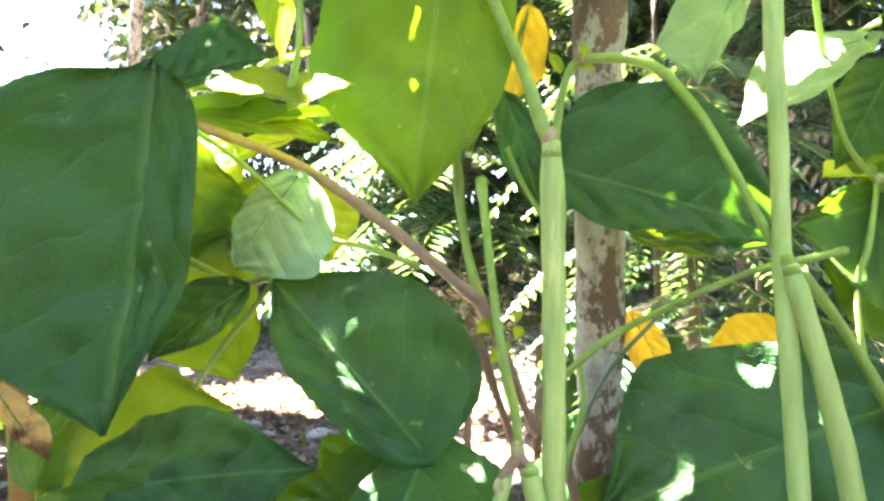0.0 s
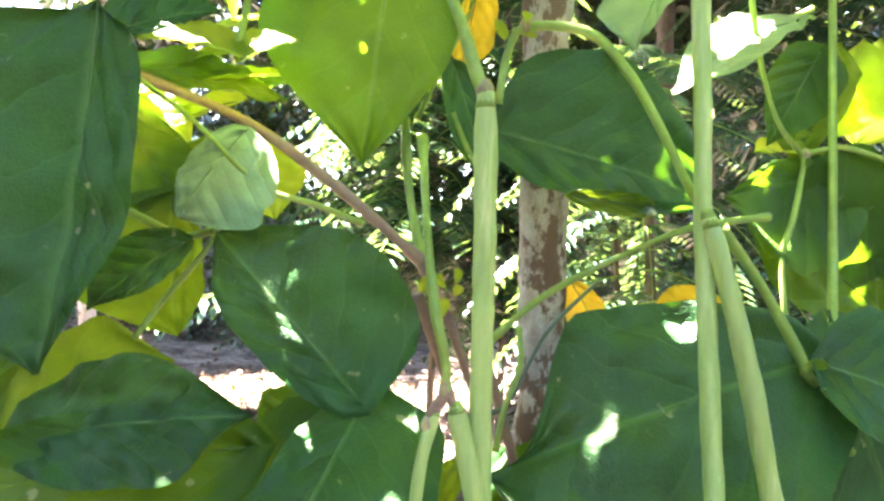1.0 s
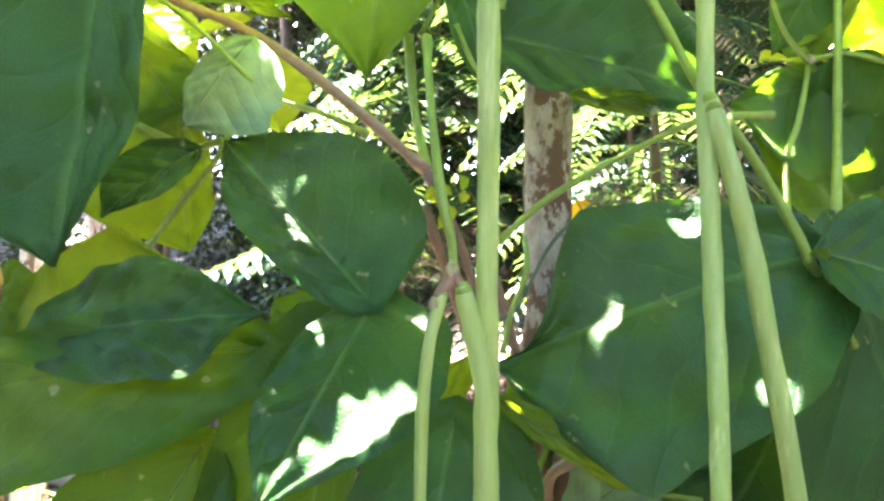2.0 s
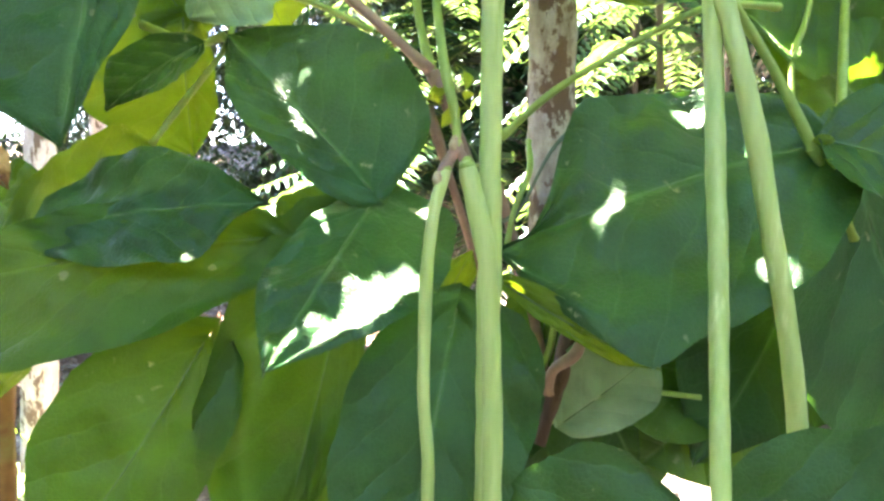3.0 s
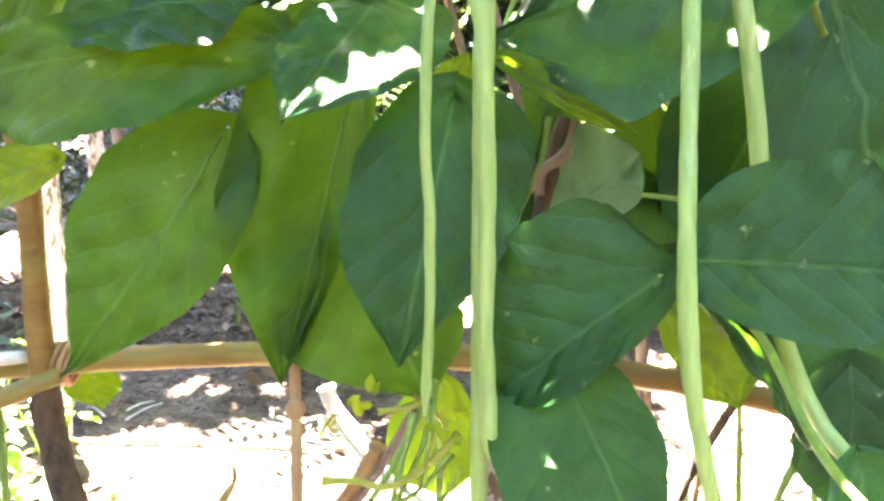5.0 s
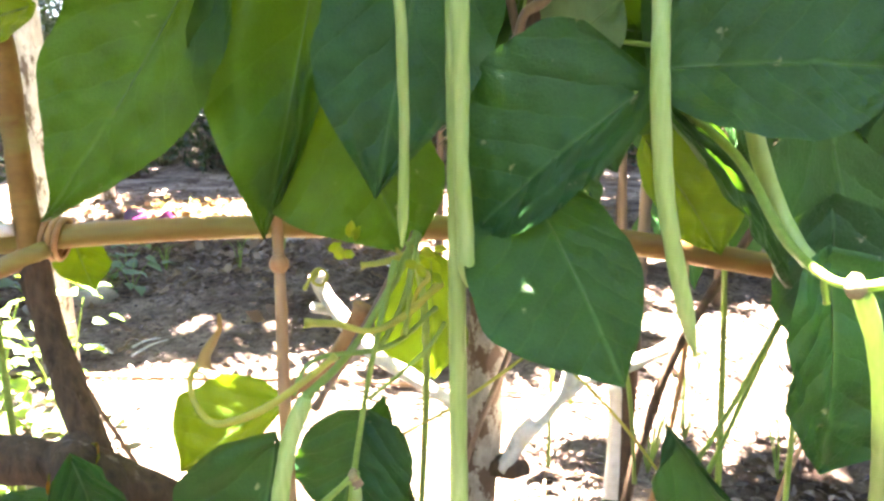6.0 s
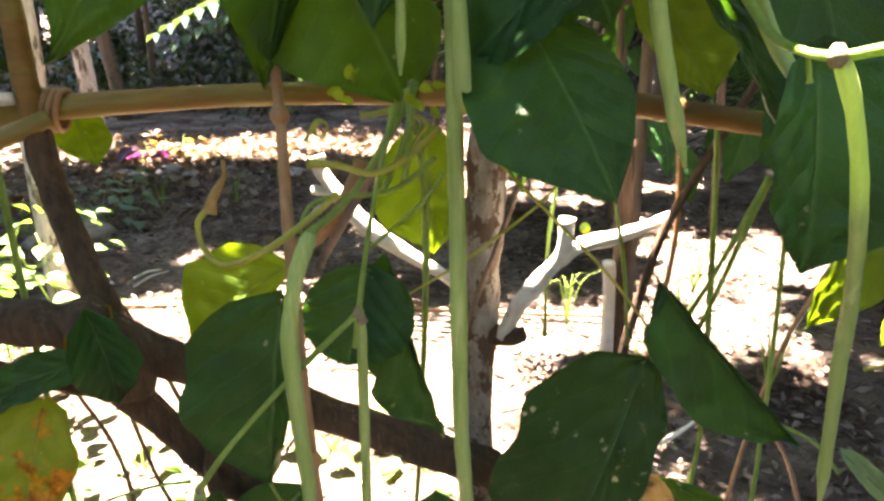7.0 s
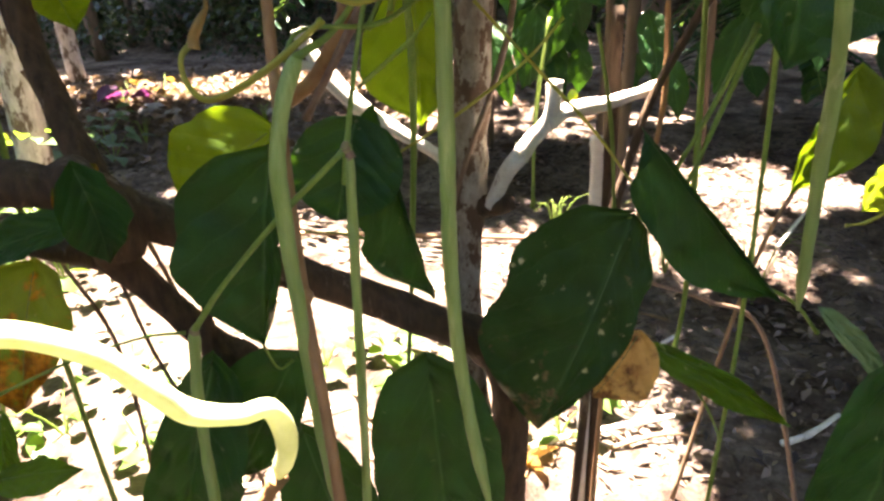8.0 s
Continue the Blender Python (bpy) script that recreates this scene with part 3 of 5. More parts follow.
random.seed(5)
spots = []
for k in range(340):
    x = random.uniform(-11, 12)
    y = 8.4 + abs(random.gauss(0, 1.5)) - 0.12 * max(0, x)
    tall = 3.2 if x < -1.5 else 3.4
    spots.append(((x, y, lie(x, y) + random.uniform(0.1, 1) ** 1.3 * tall), random.uniform(0.35, 0.75)))
# Unseen ring round the sides and back, added to stop light off open ground.
for k in range(520):
    a = radians(random.uniform(38, 322))
    r = random.uniform(4.6, 9.5)
    x, y = math.sin(a) * r, math.cos(a) * r
    spots.append(((x, y, lie(x, y) + random.uniform(0.05, 1) * (1.2 + 0.35 * r)), random.uniform(0.5, 0.95)))
shrubs = part("undergrowth", cards(clumps(spots[:340], 330, 0.10) + clumps(spots[340:], 120, 0.19)), WOODS)
tagged(shrubs, "dark tangled undergrowth along the edge of the wood", "undergrowth", kind="stuff")
spots = [((random.uniform(-5.5, 1.5), y, lie(0, y) + random.uniform(0.05, .5)), random.uniform(0.15, 0.4)) for y in [random.uniform(7.4, 8.8) for _ in range(30)]]
hedge = part("ground_cover", cards(clumps(spots, 90, 0.07)), WOODS)
tagged(hedge, "low glossy ground cover at the foot of the wood", "ground cover", kind="stuff")


# ---- litter on the soil ----
random.seed(8)
spots = []
for k in range(15000):
    y = 0.55 + 8.5 * random.random() ** 1.7
    x = random.gauss(-0.2, 0.55 + 0.38 * y)
    near = noise.noise(Vector((x * 1.3, y * 1.3, 4))) + 0.25
    if random.random() > 0.45 + near:
        continue
    a = random.uniform(0, 2 * math.pi)
    spots.append((Vector((x, y, lie(x, y) + random.uniform(0.002, 0.012))), Vector((math.cos(a), math.sin(a), random.uniform(-.1, .35))), Vector((random.gauss(0, .35), random.gauss(0, .35), 1)), random.uniform(0.15, 1.0) ** 2 * 0.030 * (1 + 0.14 * y), random.uniform(0.08, 0.7)))
for k in range(9000):
    x, y = random.gauss(-1.2, 1.15), random.gauss(5.1, 0.8)
    a = random.uniform(0, 2 * math.pi)
    spots.append((Vector((x, y, lie(x, y) + random.uniform(0.003, 0.03))), Vector((math.cos(a), math.sin(a), random.uniform(-.3, .8))), Vector((random.gauss(0, .7), random.gauss(0, .7), 1)), random.uniform(0.025, 0.10), random.uniform(0.15, 0.75)))
litter = part("leaf_litter", cards(spots), LITTER)
tagged(litter, "scattered dry brown leaf litter and wood chips on soil", "leaf litter", kind="stuff")

spots = []
for k in range(26000):
    x, y = random.gauss(-1.0, 0.85), random.gauss(3.5, 0.9)
    if k % 3 == 0:
        x, y = random.uniform(0.3, 2.4), random.uniform(0.8, 3.4)
    if k % 3 == 1:
        x, y = random.gauss(-1.1, 1.1), random.gauss(5.3, 0.9)
    a = random.uniform(0, 2 * math.pi)
    spots.append((Vector((x, y, lie(x, y) + random.uniform(0.002, 0.014))), Vector((math.cos(a), math.sin(a), random.uniform(-.2, .5))), Vector((random.gauss(0, .6), random.gauss(0, .6), 1)), random.uniform(0.012, 0.05), random.uniform(0.15, 0.5)))
mulch = part("mulch", cards(spots), MULCH)
tagged(mulch, "dark purple-brown mulch of bark chips and rotted leaves", "mulch", kind="stuff")


# ---- the bean frame: stake, poles and branches ----
random.seed(21)
stake = thing("garden_stake", (0.10, 0.50, 0), "lichen-spotted wooden stake with bleached side branches", "stake")
branch(stake, [(0.085, 0.50, -0.05), (0.09, 0.50, 0.30), (0.073, 0.495, 0.54), (0.080, 0.492, 0.68), (0.086, 0.49, 0.80), (0.097, 0.473, 1.0), (0.107, 0.455, 1.13), (0.105, 0.445, 1.39), (0.108, 0.442, 1.56)], 0.0185, 0.0155, LICHEN, "post", 0.2, 16, 14)
branch(stake, [(0.107, 0.455, 1.125), (0.125, 0.435, 1.135), (0.139, 0.42, 1.152), (0.143, 0.418, 1.160)], 0.013, 0.0105, LICHEN, "stub", 0.3, 12, 6)
branch(stake, [(0.090, 0.49, 0.652), (0.105, 0.475, 0.655), (0.118, 0.465, 0.662)], 0.012, 0.008, BROWN_BARK, "knot", 0.4, 10, 6)
branch(stake, [(0.100, 0.475, 0.655), (0.115, 0.468, 0.690), (0.135, 0.466, 0.718), (0.153, 0.465, 0.742), (0.157, 0.465, 0.774)], 0.0080, 0.0068, WHITE_BARK, "side_branch", 0.35, 10, 8, "sun-bleached forked branch")
branch(stake, [(0.150, 0.465, 0.736), (0.175, 0.475, 0.746), (0.215, 0.495, 0.746), (0.271, 0.52, 0.755)], 0.0080, 0.0065, WHITE_BARK, "side_branch", 0.35, 10, 8, "sun-bleached forked branch")
branch(stake, [(-0.078, 0.578, 0.818), (-0.070, 0.575, 0.795), (-0.023, 0.56, 0.740), (0.056, 0.54, 0.690), (0.090, 0.50, 0.665)], 0.0085, 0.0075, WHITE_BARK, "side_branch", 0.35, 10, 8, "sun-bleached forked branch")
branch(stake, [(-0.060, 0.572, 0.780), (-0.085, 0.573, 0.784)], 0.006, 0.005, WHITE_BARK, "twig_stub", 0.3, 8, 4)

pole = thing("trellis_pole", (-0.30, 0.468, 0.885), "weathered yellow-brown horizontal pole tied across the frame", "pole")
branch(pole, [(-0.42, 0.475, 0.872), (-0.269, 0.466, 0.884), (-0.13, 0.462, 0.890), (0.008, 0.460, 0.888), (0.10, 0.452, 0.884), (0.19, 0.440, 0.876), (0.312, 0.420, 0.857)], 0.0098, 0.0105, POLE, "pole", 0.10, 14, 10)
for k in range(4):
    ring = [Vector((-0.282 + 0.006 * k + 0.004 * math.sin(a), 0.466 + 0.0135 * math.cos(a), 0.882 + 0.0165 * math.sin(a))) for a in [i * math.pi / 8 for i in range(17)]]
    part("binding", tube(ring, lambda s: 0.0024, 6, 0.2, k), CANE, pole, "dry bast binding")
branch(pole, [(-0.36, 0.44, 0.845), (-0.31, 0.445, 0.862), (-0.268, 0.452, 0.878)], 0.009, 0.0075, POLE, "offcut", 0.2, 10, 6)
branch(pole, [(-0.40, 0.43, 0.885), (-0.33, 0.44, 0.893), (-0.292, 0.45, 0.894)], 0.006, 0.005, WHITE_BARK, "offcut", 0.2, 10, 6)

limb = thing("forked_branch", (-0.16, 0.47, 0), "thick dark brown forked branch propped across the frame", "branch")
branch(limb, [(-0.42, 0.395, 0.745), (-0.303, 0.402, 0.722), (-0.244, 0.410, 0.706), (-0.164, 0.42, 0.660), (-0.048, 0.43, 0.600), (0.040, 0.438, 0.553), (0.090, 0.445, 0.518), (0.116, 0.450, 0.45), (0.118, 0.46, 0.25), (0.115, 0.47, -0.04)], 0.0175, 0.0185, BROWN_BARK, "main_limb", 0.22, 14, 12)
branch(limb, [(-0.232, 0.415, 0.695), (-0.258, 0.432, 0.770), (-0.279, 0.450, 0.830), (-0.284, 0.456, 0.875)], 0.0130, 0.0100, BROWN_BARK, "upright", 0.2, 12, 10)
# Upper end in a paler material: its sunlight is put into the colour.
branch(limb, [(-0.284, 0.456, 0.870), (-0.285, 0.457, 0.94), (-0.285, 0.460, 1.017), (-0.292, 0.46, 1.12), (-0.31, 0.47, 1.3)], 0.0098, 0.0080, POLE, "upright_tip", 0.2, 12, 10, "upper end of the upright, sunlight painted as paler tan")
branch(limb, [(-0.250, 0.415, 0.690), (-0.240, 0.43, 0.640), (-0.222, 0.44, 0.605), (-0.175, 0.455, 0.530), (-0.140, 0.46, 0.48), (-0.10, 0.48, 0.25), (-0.08, 0.49, -0.05)], 0.0155, 0.017, BROWN_BARK, "lower_limb", 0.22, 14, 10)
branch(limb, [(-0.255, 0.43, 0.640), (-0.30, 0.44, 0.648), (-0.38, 0.45, 0.66)], 0.011, 0.009, BROWN_BARK, "side_limb", 0.2, 10, 6)
branch(limb, [(-0.256, 0.405, 0.725), (-0.237, 0.395, 0.713), (-0.222, 0.395, 0.691), (-0.223, 0.405, 0.659)], 0.024, 0.021, BROWN_BARK, "burl", 0.4, 12, 6)

cane = thing("dry_cane", (0.0, 0.16, 0), "thin brown jointed cane standing in the vines", "cane")
branch(cane, [(-0.070, 0.375, 0.945), (-0.068, 0.362, 0.882), (-0.062, 0.32, 0.775), (-0.053, 0.277, 0.667), (-0.041, 0.245, 0.560), (-0.02, 0.18, 0.25), (0.0, 0.13, -0.03)], 0.0036, 0.0048, CANE, "cane", 0.1, 10, 8)
for p, q in (((-0.068, 0.362, 0.884), 0.0056), ((-0.053, 0.277, 0.667), 0.0056), ((-0.070, 0.373, 0.938), 0.0048)):
    v = Vector(p)
    part("joint", tube([v + Vector((0, 0, 0.006)), v + Vector((0, 0, 0.002)), v - Vector((0, 0, 0.002)), v - Vector((0, 0, 0.006))], lambda s, q=q: q * (0.75 + 0.5 * math.sin(s * math.pi)), 10), CANE, cane)


def twig(name, points, r0, r1, material, label, category="twig"):
    at = Vector(points[0])
    ob = thing(name, at, label, category)
    branch(ob, points, r0, r1, material, "shoot", 0.2, 8, 8)
    return ob


twig("bare_twig", [(0.20, 0.52, -0.03), (0.215, 0.51, 0.40), (0.224, 0.50, 0.60), (0.245, 0.50, 0.70), (0.262, 0.50, 0.755), (0.304, 0.50, 0.835), (0.36, 0.50, 0.93)], 0.006, 0.0038, BROWN_BARK, "brown bare vine shoot climbing beside the stake")
twig("bare_twig", [(0.235, 0.53, -0.03), (0.24, 0.52, 0.45), (0.262, 0.51, 0.64), (0.275, 0.51, 0.74), (0.27, 0.51, 0.84)], 0.0035, 0.0026, CANE, "orange-brown dry shoot climbing beside the stake")
# White lower part: direct sun on the stake put into its colour.
short_stake = twig("thin_stake", [(0.232, 0.56, -0.05), (0.228, 0.56, 0.5), (0.225, 0.553, 0.66), (0.222, 0.55, 0.70)], 0.0085, 0.007, WHITE_BARK, "short stake painted sunlit white, with flaking brown bark", "stake")
branch(short_stake, [(0.246, 0.562, -0.05), (0.243, 0.562, 0.5), (0.240, 0.556, 0.68), (0.236, 0.55, 0.83)], 0.0085, 0.0065, BROWN_BARK, "bark_strip", 0.4, 9, 8)
twig("bare_twig", [(-0.15, 0.60, -0.02), (-0.235, 0.56, 0.50), (-0.275, 0.50, 0.72), (-0.30, 0.47, 0.80)], 0.003, 0.002, TWIG, "thin grey leaning twig below the pole")
twig("bare_twig", [(-0.20, 0.45, -0.02), (-0.205, 0.44, 0.40), (-0.235, 0.44, 0.55), (-0.25, 0.44, 0.63)], 0.0026, 0.002, TWIG, "thin dark twig hanging under the forked branch")
twig("bare_twig", [(-0.33, 0.55, -0.02), (-0.30, 0.52, 0.45), (-0.33, 0.50, 0.62)], 0.003, 0.002, TWIG, "thin dark twig hanging under the forked branch")
# Thin dark rod standing in for a straight shadow cast on the soil.
lain = thing("thin_pole", (-1.75, 2.27, 0), "long thin dark rod in place of a shadow across the soil", "pole")
branch(lain, [(-1.75, 2.27, 0.016), (-1.19, 2.19, 0.02), (-0.67, 2.14, 0.017), (-0.27, 2.09, 0.02), (0.44, 1.95, 0.017), (0.75, 1.90, 0.016)], 0.010, 0.008, TWIG, "shaft", 0.15, 8, 8)
twig("bare_twig", [(0.62, 0.62, -0.02), (0.52, 0.66, 0.36), (0.40, 0.62, 0.46), (0.30, 0.56, 0.52)], 0.0038, 0.0026, STEM_RED, "reddish bare twig leaning beyond the vines")
twig("bare_twig", [(0.45, 0.75, -0.02), (0.52, 0.74, 0.42), (0.56, 0.72, 0.58), (0.60, 0.70, 0.70)], 0.0036, 0.003, TWIG, "thin bare twig leaning beyond the vines")
twig("bare_twig", [(-0.10, 0.46, -0.02), (-0.11, 0.44, 0.35), (-0.173, 0.420, 0.527), (-0.157, 0.420, 0.621)], 0.0065, 0.005, BROWN_BARK, "short brown stick leaning under the forked branch")


# ---- bean vines ----
random.seed(3)
vine_left = thing("bean_vine", (-0.30, 0.47, 0), "climbing bean vine with broad green leaves on the frame", "bean vine", "bean vines")
vine_mid = thing("bean_vine", (0.06, 0.47, 0), "climbing bean vine with long pale green pods hanging", "bean vine", "bean vines")
vine_right = thing("bean_vine", (0.33, 0.44, 0), "climbing bean vine with large leaves and long pods", "bean vine", "bean vines")
vine_low = thing("bean_vine", (-0.02, 0.42, 0), "lower bean vine with specked leaves and hanging pods", "bean vine", "bean vines")

# upper left strand
leaf(vine_left, (-0.136, 0.315, 1.342), (-0.153, 0.300, 1.166), (0.100, 0.54, 0.026, 0.38), DEEP, up=(0, -1, 0.2), droop=-0.04, cup=0.05, point=1.0, lobe=-0.03)
leaf(vine_left, (-0.152, 0.360, 1.340), (-0.095, 0.370, 1.358), (0.010, 0.26, 0.025, 0.60), DEEP, up=(0, -1, 0.3), cup=0.08)
leaf(vine_left, (-0.164, 0.400, 1.331), (-0.064, 0.410, 1.317), (0.019, 0.53, 0.020, 0.38), OLIVE, up=(0, -0.7, 0.7))
leaf(vine_left, (-0.080, 0.370, 1.290), (-0.112, 0.360, 1.241), (0.016, 0.33, 0.042, 0.55), PALE, up=(0, -0.9, 0.5), cup=0.02, point=0.7)
leaf(vine_left, (-0.087, 0.400, 1.285), (-0.067, 0.400, 1.243), (0.015, 0.58, 0.027, 0.52), BRIGHT, up=(0, -1, 0.35))
leaf(vine_left, (-0.169, 0.430, 1.302), (-0.125, 0.430, 1.241), (0.025, 0.59, 0.025, 0.51), OLIVE, up=(0, -1, 0.35))
leaf(vine_left, (-0.117, 0.440, 1.293), (-0.165, 0.430, 1.222), (0.020, 0.64, 0.023, 0.35), OLIVE, up=(0, -1, 0.35))
leaf(vine_left, (-0.111, 0.370, 1.228), (-0.159, 0.360, 1.190), (0.021, 0.60, 0.015, 0.32), DEEP, up=(0, -0.9, 0.5))
leaf(vine_left, (-0.221, 0.375, 1.108), (-0.118, 0.380, 1.160), (0.016, 0.53, 0.040, 0.69), OLIVE, up=(0, -1, 0.2), cup=0.06)
leaf(vine_left, (-0.183, 0.345, 1.125), (-0.063, 0.335, 1.140), (0.033, 0.55, 0.033, 0.41), DEEP, up=(0, -0.9, 0.5), cup=0.1, ripple=0.04)
leaf(vine_left, (-0.257, 0.400, 1.134), (-0.201, 0.390, 1.147), (0.032, 0.62, 0.021, 0.55), MID, up=(0, -1, 0.35))
leaf(vine_left, (-0.069, 0.345, 1.121), (-0.245, 0.335, 1.092), (0.028, 0.42, 0.052, 0.61), MID, up=(0, -0.95, 0.4), cup=0.06, point=0.8)
leaf(vine_left, (-0.102, 0.345, 1.064), (-0.196, 0.320, 0.923), (0.046, 0.41, 0.043, 0.29), MID, up=(0.1, -1, 0.25), droop=0.03, cup=0.07, bend=-0.03, ripple=0.05, point=(2.0, 0.9))
leaf(vine_left, (-0.212, 0.370, 1.049), (-0.265, 0.370, 1.028), (0.017, 0.35, 0.020, 0.57), OLIVE, up=(0, -1, 0.35))
leaf(vine_left, (-0.224, 0.335, 1.180), (-0.195, 0.330, 1.146), (0.005, 0.47, 0.012, 0.70), DRY, up=(0, -1, 0.35), cup=0.25)
leaf(vine_left, (-0.136, 0.420, 1.257), (-0.129, 0.415, 1.169), (0.058, 0.50, 0.019, 0.50), OLIVE, up=(0, -1, 0.1), cup=0.06, point=0.9)
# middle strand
leaf(vine_mid, (0.006, 0.415, 1.473), (-0.016, 0.405, 1.278), (0.067, 0.53, 0.046, 0.45), LIT_THROUGH, up=(0, -1, 0.1), droop=0.05, cup=0.1, point=1.0)
leaf(vine_mid, (-0.011, 0.342, 1.148), (-0.093, 0.366, 1.234), (0.057, 0.25, 0.025, 0.52), DEEP, up=(0, -1, 0.3), cup=0.06, ripple=0.04, droop=0.03, point=0.8)
leaf(vine_mid, (0.058, 0.450, 1.412), (0.046, 0.450, 1.349), (0.010, 0.63, 0.018, 0.56), YELLOW, up=(0, -1, 0.35))
leaf(vine_mid, (-0.012, 0.345, 1.138), (-0.050, 0.258, 1.069), (0.025, 0.44, 0.052, 0.15), DEEP, up=(0.1, -0.85, 0.7), lobe=0.22, cup=0.05, droop=0.02, point=0.9)
leaf(vine_mid, (-0.012, 0.370, 1.138), (-0.072, 0.380, 1.113), (0.025, 0.67, 0.021, 0.34), MID, up=(0, -1, 0.4))
leaf(vine_mid, (-0.012, 0.370, 1.138), (0.014, 0.370, 1.142), (0.010, 0.49, 0.007, 0.32), MID, up=(0, -1, 0.4))
leaf(vine_mid, (0.065, 0.370, 1.295), (0.180, 0.345, 1.256), (0.025, 0.42, 0.056, 0.21), DEEP, up=(0, -1, 0.1), cup=0.06, point=(0.8, 0.8))
leaf(vine_mid, (0.101, 0.345, 1.258), (0.154, 0.345, 1.252), (0.006, 0.53, 0.007, 0.47), OLIVE, up=(0, -1, -0.3), cup=0.3)
leaf(vine_mid, (0.040, 0.410, 1.342), (0.063, 0.410, 1.267), (0.014, 0.36, 0.016, 0.62), DEEP, up=(0, -1, 0.1))
leaf(vine_mid, (-0.020, 0.375, 1.129), (-0.076, 0.360, 0.901), (0.061, 0.34, 0.019, 0.38), MID, up=(0.2, -1, 0.15), cup=0.1, bend=0.0, point=1.0, ripple=0.05)
leaf(vine_mid, (-0.031, 0.385, 0.998), (0.022, 0.370, 0.883), (0.072, 0.20, 0.044, 0.55), MID, up=(0, -1, 0.3), cup=0.05)
leaf(vine_mid, (0.035, 0.325, 1.086), (0.003, 0.287, 0.938), (0.045, 0.46, 0.048, 0.21), DEEP, up=(0, -1, 0.2), cup=0.08, point=1.05)
leaf(vine_mid, (0.106, 0.385, 1.005), (0.160, 0.375, 1.053), (0.023, 0.56, 0.037, 0.67), PALE, up=(0, -1, 0.2), point=0.7)
leaf(vine_mid, (0.021, 0.360, 1.068), (0.046, 0.360, 1.115), (0.009, 0.68, 0.012, 0.53), OLIVE, up=(0, -1, 0.2))
# right strand
leaf(vine_right, (0.225, 0.330, 1.173), (0.055, 0.315, 1.117), (0.056, 0.58, 0.080, 0.66), DEEP, up=(0, -1, 0.65), cup=0.05, ripple=0.06, point=(3.2, 0.75))
leaf(vine_right, (0.058, 0.300, 1.102), (0.129, 0.285, 1.064), (0.006, 0.60, 0.011, 0.34), OLIVE, up=(0.2, -0.9, -0.4), cup=0.2)
leaf(vine_right, (0.222, 0.315, 1.174), (0.279, 0.300, 1.151), (0.038, 0.60, 0.037, 0.33), DEEP, up=(0, -0.9, 0.6))
leaf(vine_right, (0.137, 0.262, 0.993), (0.052, 0.295, 0.912), (0.061, 0.18, 0.022, 0.44), DEEP, up=(-0.1, -0.9, 0.5), cup=0.08, point=0.8)
leaf(vine_right, (0.094, 0.298, 0.933), (0.130, 0.238, 0.846), (0.057, 0.36, 0.033, 0.33), DEEP, up=(0.1, -1, 0.2), cup=0.05, point=0.9)
leaf(vine_right, (0.144, 0.245, 1.004), (0.240, 0.215, 1.002), (0.034, 0.52, 0.049, 0.49), DEEP, up=(0, -1, 0.35), cup=0.08, point=0.7)
leaf(vine_right, (0.169, 0.335, 0.961), (0.224, 0.345, 0.888), (0.020, 0.42, 0.034, 0.59), OLIVE, up=(0, -1, 0.1))
leaf(vine_right, (0.169, 0.300, 0.981), (0.252, 0.310, 0.875), (0.017, 0.43, 0.013, 0.37), DEEP, up=(0.6, -0.8, 0), cup=0.25)
leaf(vine_right, (0.214, 0.215, 0.915), (0.215, 0.205, 0.815), (0.026, 0.40, 0.065, 0.50), DEEP, up=(0.1, -1, 0.3), point=0.9)
leaf(vine_right, (0.305, 0.420, 1.287), (0.211, 0.400, 1.265), (0.015, 0.55, 0.057, 0.70), MID, up=(0, -1, 0.1))
leaf(vine_right, (0.269, 0.420, 1.298), (0.310, 0.440, 1.378), (0.017, 0.70, 0.032, 0.43), OLIVE, up=(0, -1, 0.35))
leaf(vine_right, (0.313, 0.450, 1.320), (0.333, 0.450, 1.385), (0.030, 0.70, 0.012, 0.57), BRIGHT, up=(0, -1, 0.35))
# These two are sunlit upper faces; their brightness is put into the pale colour.
leaf(vine_right, (0.167, 0.360, 1.404), (0.131, 0.340, 1.335), (0.029, 0.63, 0.011, 0.45), PALE, up=(0, -0.3, 1), cup=0.05)
leaf(vine_right, (0.259, 0.410, 1.380), (0.160, 0.360, 1.317), (0.026, 0.28, 0.031, 0.70), PALE, up=(0, -0.35, 1))
leaf(vine_right, (0.338, 0.430, 1.190), (0.221, 0.410, 1.262), (0.070, 0.59, 0.035, 0.51), MID, up=(0, -1, 0.1))
leaf(vine_right, (0.132, 0.464, 1.204), (0.153, 0.464, 1.164), (0.024, 0.40, 0.011, 0.51), YELLOW, up=(0.3, -1, 0.1), cup=0.25, point=0.7)
leaf(vine_right, (0.243, 0.470, 1.184), (0.184, 0.470, 1.178), (0.024, 0.47, 0.034, 0.65), YELLOW, up=(0, -1, 0.1))
# lower strands
leaf(vine_low, (-0.088, 0.392, 0.731), (-0.111, 0.385, 0.571), (0.069, 0.37, 0.013, 0.44), DEEP, up=(0, -1, 0.3), cup=0.1, point=0.9, ripple=0.05, rim=0.1)
leaf(vine_low, (-0.097, 0.445, 0.743), (-0.185, 0.450, 0.677), (0.048, 0.49, 0.019, 0.47), OLIVE, up=(0, -0.8, 0.5))
